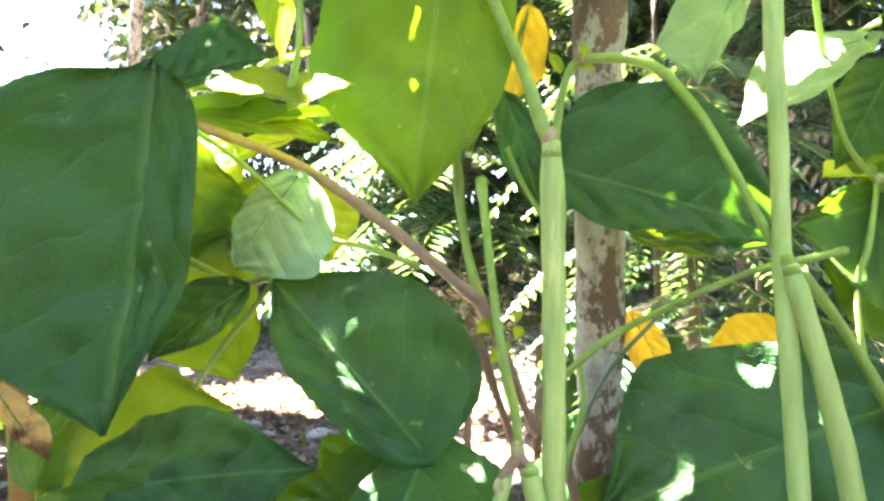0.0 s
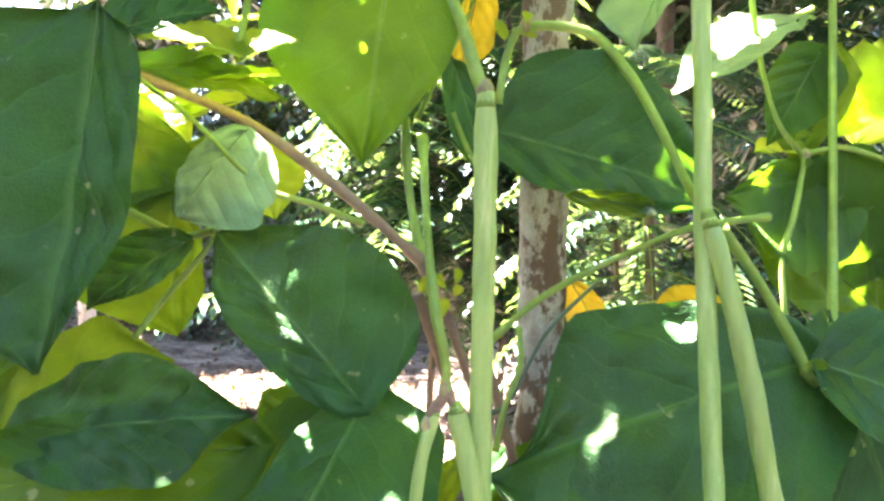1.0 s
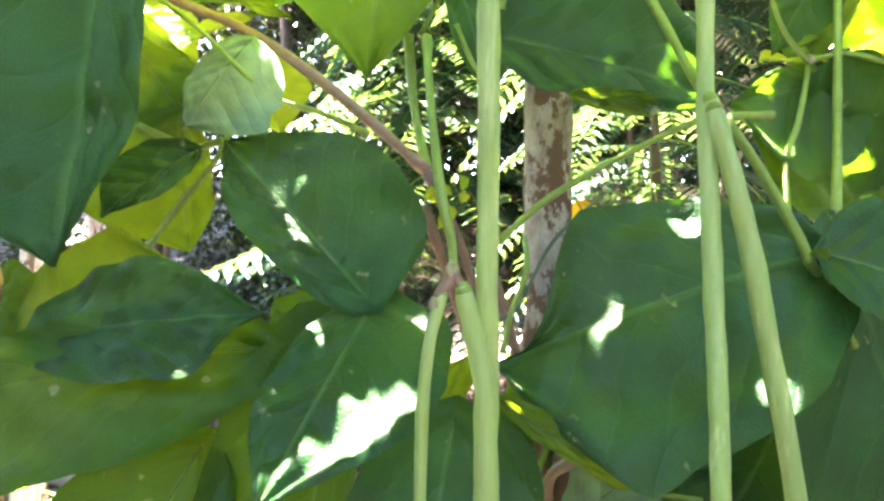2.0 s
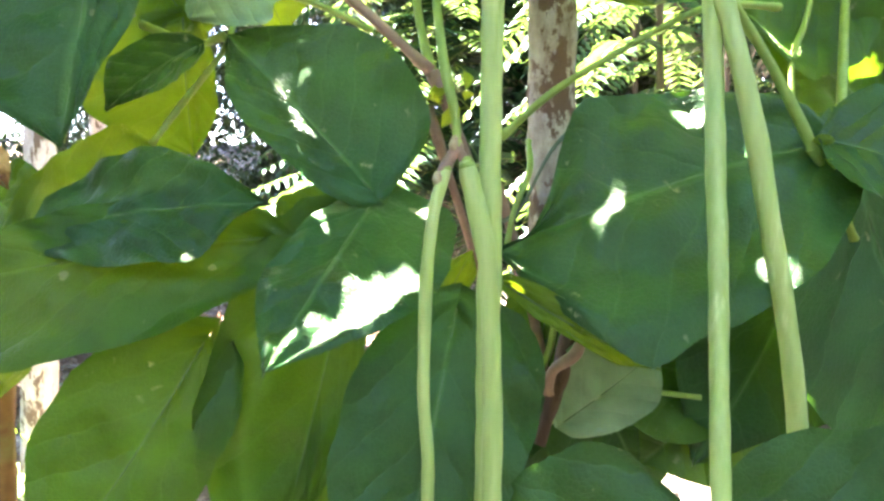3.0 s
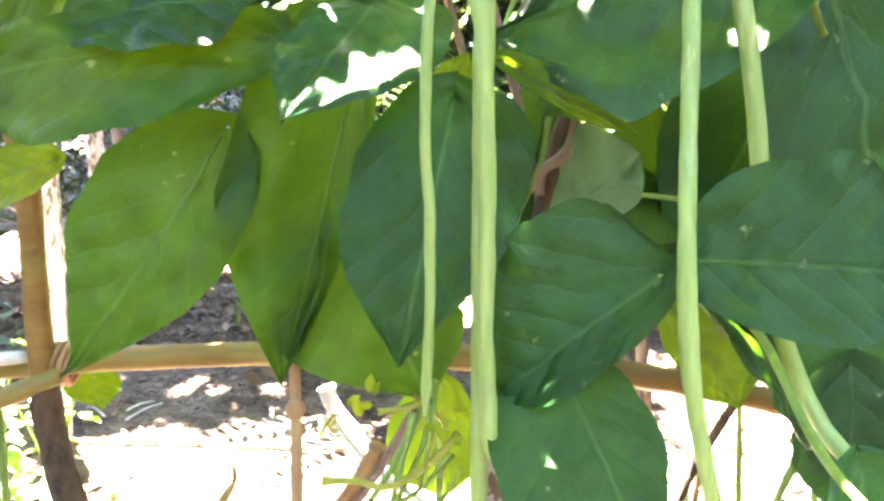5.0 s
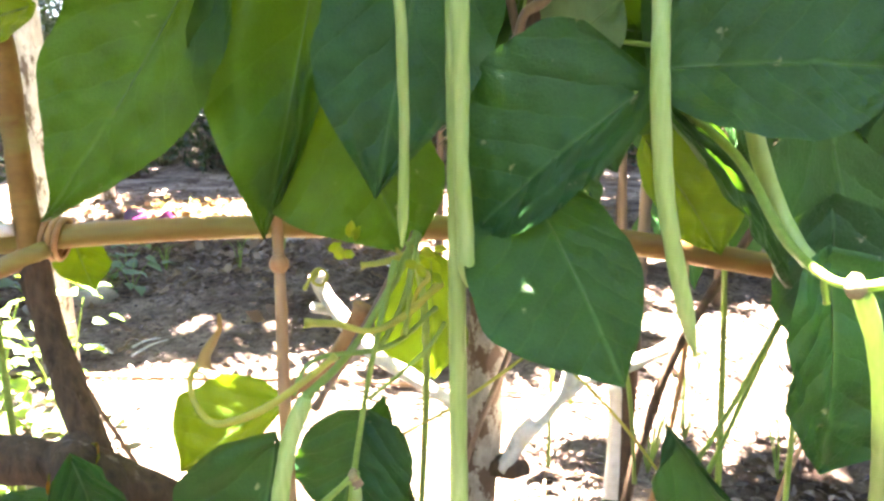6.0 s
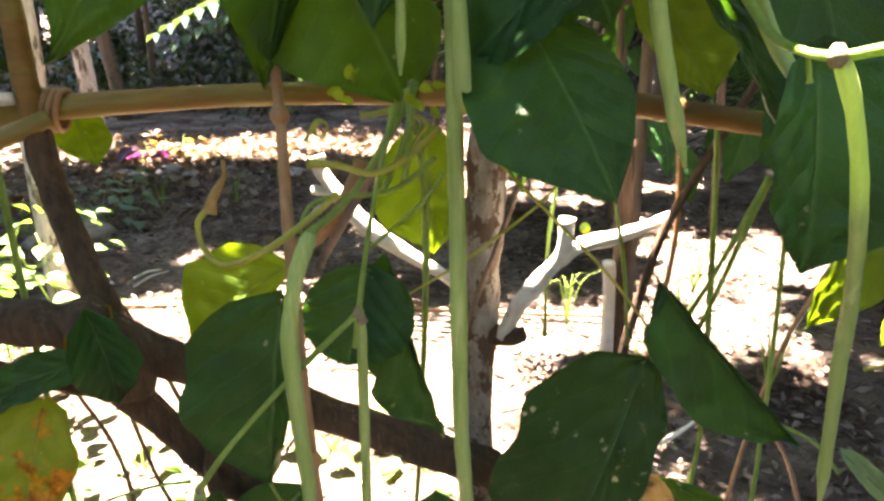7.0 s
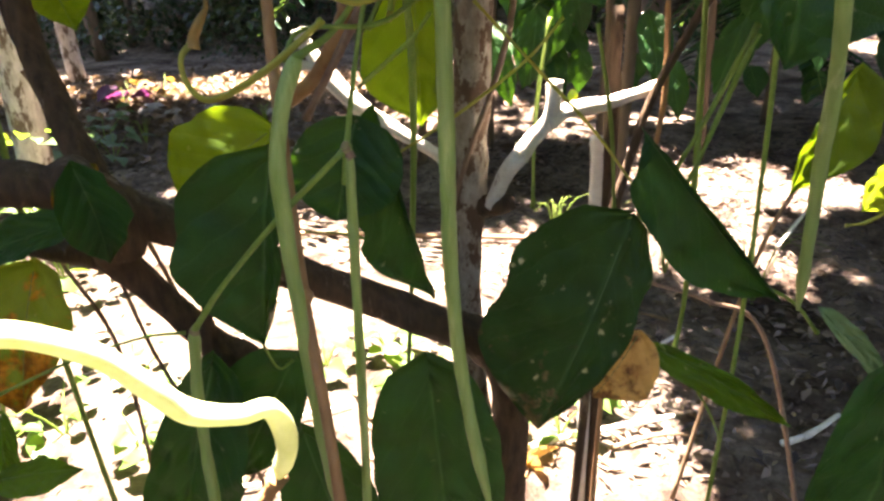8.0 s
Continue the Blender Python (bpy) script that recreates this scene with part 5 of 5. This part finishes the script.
# unseen leaves added above the vines to shade them; GAPS lists the sunlit spots
random.seed(17)
GAPS = [(Vector(p), r) for p, r in (
    ((0.011, 0.348, 1.139), 0.0025), ((0.017, 0.352, 1.146), 0.0021),
    ((0.015, 0.305, 1.105), 0.0029), ((0.001, 0.302, 1.103), 0.0032), ((-0.010, 0.289, 1.096), 0.0025), ((-0.020, 0.285, 1.091), 0.0015), ((-0.030, 0.276, 1.084), 0.0024), ((-0.039, 0.270, 1.080), 0.0024), ((-0.047, 0.264, 1.074), 0.0010),
    ((0.1094, 0.3011, 1.104), 0.0010), ((0.148, 0.290, 1.094), 0.0022), ((0.140, 0.258, 1.116), 0.0014), ((-0.050, 0.359, 1.230), 0.0012),
    ((0.181, 0.270, 1.062), 0.0014), ((0.186, 0.270, 1.047), 0.0015), ((0.072, 0.286, 1.001), 0.0015), ((0.080, 0.286, 0.997), 0.0012), ((0.061, 0.292, 1.023), 0.0008),
    ((0.190, 0.334, 1.247), 0.0021), ((0.180, 0.334, 1.245), 0.0021), ((0.236, 0.385, 1.235), 0.0021),
    ((-0.138, 0.443, 0.723), 0.0065), ((-0.128, 0.443, 0.722), 0.0040), ((0.037, 0.522, 0.732), 0.0050), ((0.203, 0.160, 0.890), 0.0010),
    ((0.187, 0.155, 0.923), 0.0200), ((0.105, 0.474, 0.662), 0.020), ((0.122, 0.468, 0.700), 0.022), ((0.140, 0.466, 0.724), 0.022), ((0.155, 0.465, 0.750), 0.022), ((0.185, 0.480, 0.746), 0.022), ((0.215, 0.495, 0.748), 0.022), ((0.245, 0.510, 0.752), 0.020), ((0.268, 0.520, 0.755), 0.016),
    ((-0.075, 0.577, 0.805), 0.022), ((-0.045, 0.567, 0.765), 0.018), ((0.02, 0.550, 0.710), 0.014), ((0.385, 0.46, 0.665), 0.0150), ((0.401, 0.46, 0.676), 0.0160), ((0.419, 0.46, 0.697), 0.0140), ((0.47, 0.46, 0.66), 0.0160), ((0.24, 0.44, 0.864), 0.010),
    ((-0.108, 0.343, 1.333), 0.0105), ((-0.064, 0.354, 1.333), 0.0095), ((-0.09, 0.425, 1.33), 0.0120), ((-0.15, 0.43, 1.325), 0.0120), ((-0.13, 0.46, 1.29), 0.0100), ((-0.085, 0.385, 1.270), 0.0050),
    ((0.152, 0.375, 1.38), 0.0190), ((0.205, 0.390, 1.350), 0.0170), ((0.232, 0.40, 1.345), 0.0120), ((0.165, 0.365, 1.32), 0.0050), ((0.29, 0.445, 1.345), 0.0140), ((0.335, 0.46, 1.35), 0.0140),
    ((-0.10, 0.05, 0.65), 0.0510), ((-0.16, 0.045, 0.68), 0.0510), ((-0.04, 0.065, 0.63), 0.0425),
    ((0.13, 0.33, 0.62), 0.0020), ((-0.155, 0.40, 0.66), 0.0043))]


def flat(v):
    """The part of v that lies square to the sun's rays."""
    return v - SUNWARD * v.dot(SUNWARD)


def give_way(b, d, half):
    """Move a leaf aside until no sunbeam is cut by it; None where it cannot."""
    for _ in range(6):
        moved = False
        for g, r in GAPS:
            if (b - g).dot(SUNWARD) < 0:
                continue
            p, q = flat(b - g), flat(d)
            s = max(0.0, min(1.0, -p.dot(q) / max(1e-9, q.dot(q))))
            away = p + q * s
            need = r + half * 0.86
            if away.length < need:
                b = b + (away.normalized() if away.length > 1e-5 else q.orthogonal().normalized()) * (need - away.length + 0.0005)
                moved = True
        if not moved:
            return b
    return None


def shade_leaf(b, d, wide, material, up):
    leaf((vine_left, vine_mid, vine_right)[0 if b.x < -.1 else 1 if b.x < .2 else 2], b, b + d, wide, material, up=up, ribs=False)


for k in range(620):
    y = random.uniform(0.22, 0.85) if k % 4 else random.uniform(0.22, 0.6)
    x = random.uniform(-0.75, 0.85) if k % 4 else random.uniform(-0.5, 0.05)
    if k % 6 == 1:
        x, y = random.uniform(-0.16, 0.20), random.uniform(0.36, 0.62)
    z = 1.45 + 0.42 * (y - 0.2) + random.uniform(0.0, 0.45)
    a = random.uniform(0, 2 * math.pi)
    d = Vector((math.cos(a), math.sin(a), random.uniform(-1.2, 0.1))).normalized() * random.uniform(0.06, 0.12)
    wide = d.length * random.uniform(0.7, 0.85)
    b = give_way(Vector((x, y, z)), d, wide / 2)
    if b is None or b.z < 1.42:
        continue
    shade_leaf(b, d, wide, (MID, DEEP, BRIGHT)[k % 3], (random.gauss(0, .4), random.gauss(-.3, .4), 1))

# smaller added leaves block the sun that still gets in beside the gaps
def beside(b, d, g):
    q = flat(d)
    p = flat(b - g)
    return (p + q * max(0.0, min(1.0, -p.dot(q) / q.dot(q)))).length


for size in (0.06, 0.04, 0.026, 0.017):
    bpy.context.view_layer.update()
    graph_now = bpy.context.evaluated_depsgraph_get()
    spots = [Vector((-0.36 + 0.005 * i, 0.22 + 0.005 * j, 1.1)) for i in range(168) for j in range(80)]
    random.shuffle(spots)
    made = []
    for spot in spots:
        start = spot + SUNWARD * ((1.44 - 1.1) / SUNWARD.z)
        if scene.ray_cast(graph_now, start, SUNWARD)[0] or any((m - spot).length < size * 0.3 for m in made):
            continue
        high = 1.49 + 0.42 * max(0.0, spot.y - 0.12) + random.uniform(0.0, 0.3)
        centre = spot + SUNWARD * ((high - 1.1) / SUNWARD.z)
        for _ in range(4):
            a = random.uniform(0, 2 * math.pi)
            d = Vector((math.cos(a), math.sin(a), random.uniform(-0.3, 0.1))).normalized() * size * random.uniform(0.85, 1.15)
            b = centre - d * 0.4
            if all(beside(b, d, g) > r + size * 0.32 for g, r in GAPS):
                shade_leaf(b, d, size * 0.84, random.choice((MID, DEEP)), (random.gauss(0, .2), random.gauss(0, .2), 1))
                made.append(spot)
                break

# swollen pale joints
for vine, at, r in ((vine_mid, (0.046, 0.280, 1.297), 0.0036), (vine_mid, (0.032, 0.277, 1.167), 0.0032), (vine_mid, (0.024, 0.276, 1.152), 0.0026), (vine_right, (0.078, 0.367, 1.356), 0.003), (vine_right, (0.187, 0.157, 0.923), 0.0036), (vine_right, (0.262, 0.400, 1.293), 0.003), (vine_low, (-0.018, 0.3, 0.762), 0.0034), (vine_low, (-0.134, 0.29, 0.638), 0.0034)):
    knob(vine, at, r, NODE)

# a dried, rolled leaf and loose buds about the joints
branch(vine_mid, [(0.113, 0.385, 1.074), (0.106, 0.380, 1.056), (0.101, 0.378, 1.036), (0.096, 0.380, 1.016), (0.091, 0.385, 0.991)], 0.0058, 0.0035, BROWN_BARK, "dried_stem", 0.7, 10, 8, "dried brown shrivelled stem")
stem(vine_mid, [(0.118, 0.380, 1.072), (0.110, 0.372, 1.052), (0.096, 0.370, 1.042), (0.093, 0.375, 1.027)], 0.0035, STEM_RED)
stem(vine_low, [(-0.015, 0.385, 0.845), (-0.03, 0.39, 0.815), (-0.05, 0.395, 0.79), (-0.075, 0.40, 0.775)], 0.0065, DRIED, "dried_leaf")
branch(vine_low, [(-0.114, 0.330, 0.826), (-0.112, 0.330, 0.833), (-0.106, 0.329, 0.843), (-0.102, 0.331, 0.850), (-0.101, 0.330, 0.860)], 0.0046, 0.0012, DRY, "withered_flower", 0.7, 10, 6)
stem(vine_low, [(-0.036, 0.080, 0.686), (-0.040, 0.082, 0.678), (-0.046, 0.085, 0.668)], 0.0034, DRIED, "withered_tip")
random.seed(23)
for at, many in (((0.035, 0.385, 1.205), 9), ((0.028, 0.30, 0.90), 5), ((0.26, 0.395, 1.295), 3), ((-0.02, 0.33, 0.90), 6), ((0.22, 0.315, 1.165), 3), ((0.075, 0.37, 1.355), 3)):
    for k in range(many):
        b = Vector(at) + any_way() * 0.010
        d = any_way() * random.uniform(0.008, 0.016)
        leaf(vine_mid, b, b + d, d.length * 0.5, BRIGHT, ribs=False, label="small yellow-green bud leaf")

leaf(vine_right, (0.181, 0.500, 0.758), (0.183, 0.500, 0.747), 0.010, OLD, cup=.2)

# ---- feather-leaved shrub behind the frame ----
def frond(plant, start, way, length, droop, spare=True):
    """A rachis with paired narrow leaflets."""
    d = Vector(way).normalized()
    p = [Vector(start) + d * length * s + Vector((0, 0, -droop * length * s * s)) for s in [i / 22 for i in range(23)]]
    spots = []
    for i in range(2, 23):
        a = (p[i] - p[i - 1]).normalized()
        s = a.cross(Vector((0, 0, 1))).normalized()
        grow = math.sin(math.pi * (0.12 + 0.82 * i / 23)) ** 0.6
        if spare and in_open(p[i]) and (p[i].y < 2.35 or p[i].x > 0.7):
            p = p[:i]
            break
        for hand_side in (-1, 1):
            spots.append((p[i], s * hand_side + a * 0.35 + Vector((0, 0, -0.25 + random.uniform(-.1, .1))), Vector((0, 0, 1)) + s * random.uniform(-.2, .2), length * 0.15 * grow, 0.3))
    if len(p) < 7:
        return
    ob = tagged(part("frond", cards(spots), FROND, plant), kind="stuff")
    part("rachis", tube(p[::2], lambda s: 0.0022 * (1 - 0.7 * s), 5), STEM, ob)


def feather_shrub(at, fronds, height, reach, low, label, spare=True):
    x, y = at
    plant = thing("feather_leaved_shrub", (x, y, lie(x, y) - .02), label, "shrub", "feather-leaved shrubs")
    top = Vector((x, y, height))
    branch(plant, [(x, y, lie(x, y) - .03), (x + .03, y, height * .5), top], 0.022, 0.008, TRUNK, "trunk", 0.2, 10, 8)
    for k in range(fronds):
        a = k * 2.399 + random.uniform(-.3, .3)
        z = low + (height - low) * (k + .5) / fronds
        frond(plant, (x, y, z), (math.cos(a), math.sin(a), random.uniform(0.0, 0.5)), reach * random.uniform(0.7, 1.1), random.uniform(0.3, 0.9), spare)
    return plant


random.seed(31)
fern_like = feather_shrub((0.10, 3.0), 110, 2.2, 0.85, 0.95, "feather-leaved green shrub with drooping fronds behind the frame")
feather_shrub((1.0, 3.15), 150, 2.5, 0.9, 0.45, "dark feather-leaved shrub in shade behind the frame")
feather_shrub((2.1, 3.6), 120, 2.9, 0.95, 0.4, "dark feather-leaved shrub in shade behind the frame")
feather_shrub((0.45, 3.2), 130, 2.9, 0.85, 1.1, "feather-leaved green shrub with drooping fronds behind the frame")

feather_shrub((0.58, 1.60), 44, 1.75, 0.5, 1.02, "dark feather-leaved shrub in shade behind the frame", False)
for z, across, ahead, long in ((1.30, -0.62, -0.75, 1.05), (1.22, -0.85, -0.55, 1.15), (1.45, -0.45, -0.85, 0.9), (1.40, -0.20, -0.95, 0.95), (1.15, -0.95, -0.35, 1.1)):
    frond(fern_like, (0.10, 2.98, z), (across, ahead, 0.12), long, 0.35, False)

# ---- broad-leaved shrub in the shade ----
random.seed(37)
dark = thing("broad_leaved_shrub", (0.62, 1.75, 0), "dark shrub with broad drooping leaves in shade", "shrub")
branch(dark, [(0.62, 1.75, -.03), (0.60, 1.75, 0.6), (0.55, 1.72, 1.3)], 0.016, 0.007, TRUNK, "trunk", 0.2, 10, 8)
for k in range(30):
    b = Vector((0.60 + random.uniform(-.38, .75), 1.6 + random.uniform(-.25, .3), random.uniform(0.62, 1.15)))
    leaf(dark, b, b + Vector((random.uniform(-.06, .06), random.uniform(-.08, .02), -random.uniform(.10, .17))), random.uniform(.06, .09), DEEP, ribs=False)


drooping = thing("broad_leaved_shrub", (1.45, 2.95, lie(1.45, 2.95)), "dark shrub with broad drooping leaves in shade", "shrub")
branch(drooping, [(1.45, 2.95, -.03), (1.42, 2.95, 0.8), (1.35, 2.92, 1.9)], 0.022, 0.008, TRUNK, "trunk", 0.2, 10, 8)
for k in range(110):
    b = Vector((random.uniform(0.35, 2.5), random.uniform(2.5, 3.4), random.uniform(0.34, 1.25)))
    if in_open(b):
        continue
    leaf(drooping, b, b + Vector((random.uniform(-.07, .07), random.uniform(-.10, .03), -random.uniform(.13, .22))), random.uniform(.08, .13), DEEP, ribs=False)


# ---- weeds, stones and sticks ----
def small_leaf(plant, at, way, normal, size, wide, material):
    """A small arched leaf of a weed."""
    a = Vector(way).normalized()
    n = normal - a * normal.dot(a)
    n = n.normalized() if n.length > 1e-3 else a.orthogonal().normalized()
    s = a.cross(n)
    pts, faces = [], []
    for i in range(7):
        u = i / 6
        for j in range(-2, 3):
            w = size * wide * 0.5 * leaf_outline(u) * j / 2
            pts.append(at + a * size * u + s * w + n * (size * (0.16 * u - 0.34 * u * u) + abs(w) * 0.22))
    for i in range(6):
        for j in range(4):
            k = i * 5 + j
            faces.append((k, k + 1, k + 6, k + 5))
    part("leaf", (pts, faces, None), material, plant)


def weed(at, height, leaves, size, material, label, spread=0.12, category="weed", group="weeds"):
    x, y = at
    z = lie(x, y)
    plant = thing("weed", (x, y, z), label, category, group)
    for s in range(3):
        a = s * 2.1 + random.uniform(-.5, .5)
        tip = Vector((x + math.cos(a) * spread * .7, y + math.sin(a) * spread * .7, z + height * random.uniform(.7, 1)))
        branch(plant, [(x, y, z - .01), (x + math.cos(a) * spread * .3, y + math.sin(a) * spread * .3, z + height * .5), tip], .003, .0012, STEM, "stalk", .1, 6, 4)
    for k in range(leaves):
        h = random.uniform(.15, 1.05) * height
        a = random.uniform(0, 6.28)
        p = Vector((x + math.cos(a) * spread * random.uniform(.1, 1), y + math.sin(a) * spread * random.uniform(.1, 1), z + h))
        way = Vector((math.cos(a), math.sin(a), random.uniform(-.5, .3)))
        small_leaf(plant, p, way, Vector((random.gauss(0, .3), random.gauss(0, .3), 1)), size * random.uniform(.6, 1.2), random.uniform(.6, .9), material)


random.seed(41)
for x, y in ((-0.95, 1.35), (-1.15, 1.55), (-1.02, 1.75), (-1.3, 1.9), (-0.88, 1.12)):
    weed((x, y), random.uniform(.42, .62), 34, .055, HERB, "leafy yellow-green weed growing on the soil", .16)
for x, y in ((-1.62, 3.3), (-1.8, 3.5), (-1.5, 3.35), (-1.95, 3.2), (-1.7, 3.75)):
    weed((x, y), .18, 12, .085, GREY_HERB, "low grey-green broad-leaved weed on the soil", .2)
for x, y in ((-.72, 1.05), (-.55, 1.0), (-.62, 1.2), (-.2, 1.25), (-.05, 1.3), (.02, 1.15), (.3, .95), (.38, 1.05), (-.8, .95), (-.42, .88)):
    weed((x, y), .10, 9, .055, HERB, "small pale green seedling on the soil", .09)
for x, y in ((-2.05, 5.15), (-1.85, 5.3), (-1.6, 5.2)):
    weed((x, y), .18, 14, .09, CROTON, "yellow and red foliage plant at the clearing's edge", .25, "foliage plant", "foliage plants")
weed((-2.05, 5.0), .16, 7, .2, PURPLE, "purple-leaved plant among yellow foliage", .18, "foliage plant", "foliage plants")


def grass_tuft(x, y, height, blades):
    z = lie(x, y)
    tuft = thing("grass_tuft", (x, y, z), "thin green grass tuft on bare soil", "grass", "grass tufts")
    for k in range(blades):
        a = random.uniform(0, 6.28)
        r = height * random.uniform(.3, .8)
        line = smooth_line([(x, y, z - .005), (x + math.cos(a) * r * .35, y + math.sin(a) * r * .35, z + height * .8), (x + math.cos(a) * r, y + math.sin(a) * r, z + height * random.uniform(.5, 1))], 4)
        part("blade", tube(line, lambda s: .0022 * (1.05 - s), 4), STEM, tuft)


for x, y, h in ((-1.45, 3.7, .16), (-1.0, 3.6, .2), (-.85, 4.1, .15), (.62, 1.5, .28), (.8, 1.7, .3), (.95, 1.45, .25), (1.05, 2.2, .22), (.5, 1.9, .2), (-.1, 5.0, .15)):
    grass_tuft(x, y, h, 9)


def stone(x, y, r):
    z = lie(x, y)
    bm = bmesh.new()
    bmesh.ops.create_icosphere(bm, subdivisions=2, radius=r)
    k = random.uniform(0, 99)
    for v in bm.verts:
        v.co *= 1 + .3 * noise.noise(v.co * (1.2 / r) + Vector((k, 0, 0)))
        v.co = Vector((v.co.x * 1.2 + x, v.co.y + y, v.co.z * .65 + z + r * .25))
    shape = ([v.co.copy() for v in bm.verts], [tuple(v.index for v in f.verts) for f in bm.faces], None)
    bm.free()
    ob = part("stone", shape, ROCK)
    tagged(ob, "rough grey stone half sunk in the soil", "stone", "stones")


for x, y, r in ((-1.95, 4.6, .07), (-1.75, 4.7, .09), (-2.1, 4.75, .06), (-1.55, 4.55, .06), (-1.35, 4.7, .07), (-1.15, 4.5, .05), (-1.6, 3.1, .10), (-1.75, 2.95, .07), (-.8, 4.4, .08), (-2.3, 4.4, .05)):
    stone(x, y, r)
for k in range(80):
    y = 0.8 + 5.7 * random.random() ** 1.6
    x = random.uniform(-.5 * y, .55 * y)
    a = random.uniform(0, 3.14)
    ln = random.uniform(.06, .22)
    z = lie(x, y) + .006
    twig("fallen_stick", [(x, y, z), (x + math.cos(a) * ln * .5, y + math.sin(a) * ln * .5, z + .012), (x + math.cos(a) * ln, y + math.sin(a) * ln, lie(x + math.cos(a) * ln, y + math.sin(a) * ln) + .006)], .005, .003, (TWIG, WHITE_BARK)[k % 3 == 0], "small dry stick lying on the soil", "stick")
twig("fallen_stick", [(0.51, 1.183, 0.012), (0.579, 1.204, 0.02), (0.673, 1.278, 0.012)], .007, .005, WHITE_BARK, "sun-bleached stick lying on the soil", "stick")
twig("fallen_stick", [(0.188, 0.88, 0.012), (0.298, 0.908, 0.02), (0.537, 0.96, 0.012)], .007, .005, WHITE_BARK, "sun-bleached stick lying on the soil", "stick")
twig("fallen_stick", [(1.193, 1.771, 0.012), (1.254, 1.813, 0.05), (1.351, 1.886, 0.1)], .007, .005, WHITE_BARK, "sun-bleached stick lying on the soil", "stick")
twig("fallen_stick", [(0.708, 0.856, 0.012), (0.769, 0.869, 0.02), (0.864, 0.928, 0.012)], .007, .005, WHITE_BARK, "sun-bleached stick lying on the soil", "stick")
husk = thing("dry_husk", (0.214, 0.844, 0), "curled rusty brown dead leaf on the soil", "dead leaf")
for a in range(5):
    way = Vector((math.cos(a * 1.26), math.sin(a * 1.26), 0.7))
    base = Vector((0.214, 0.844, lie(0.214, 0.844) - 0.003))
    leaf(husk, base, base + way * 0.06, 0.035, DRY, up=(-way.y, way.x, 0.5), cup=0.35, ribs=False)
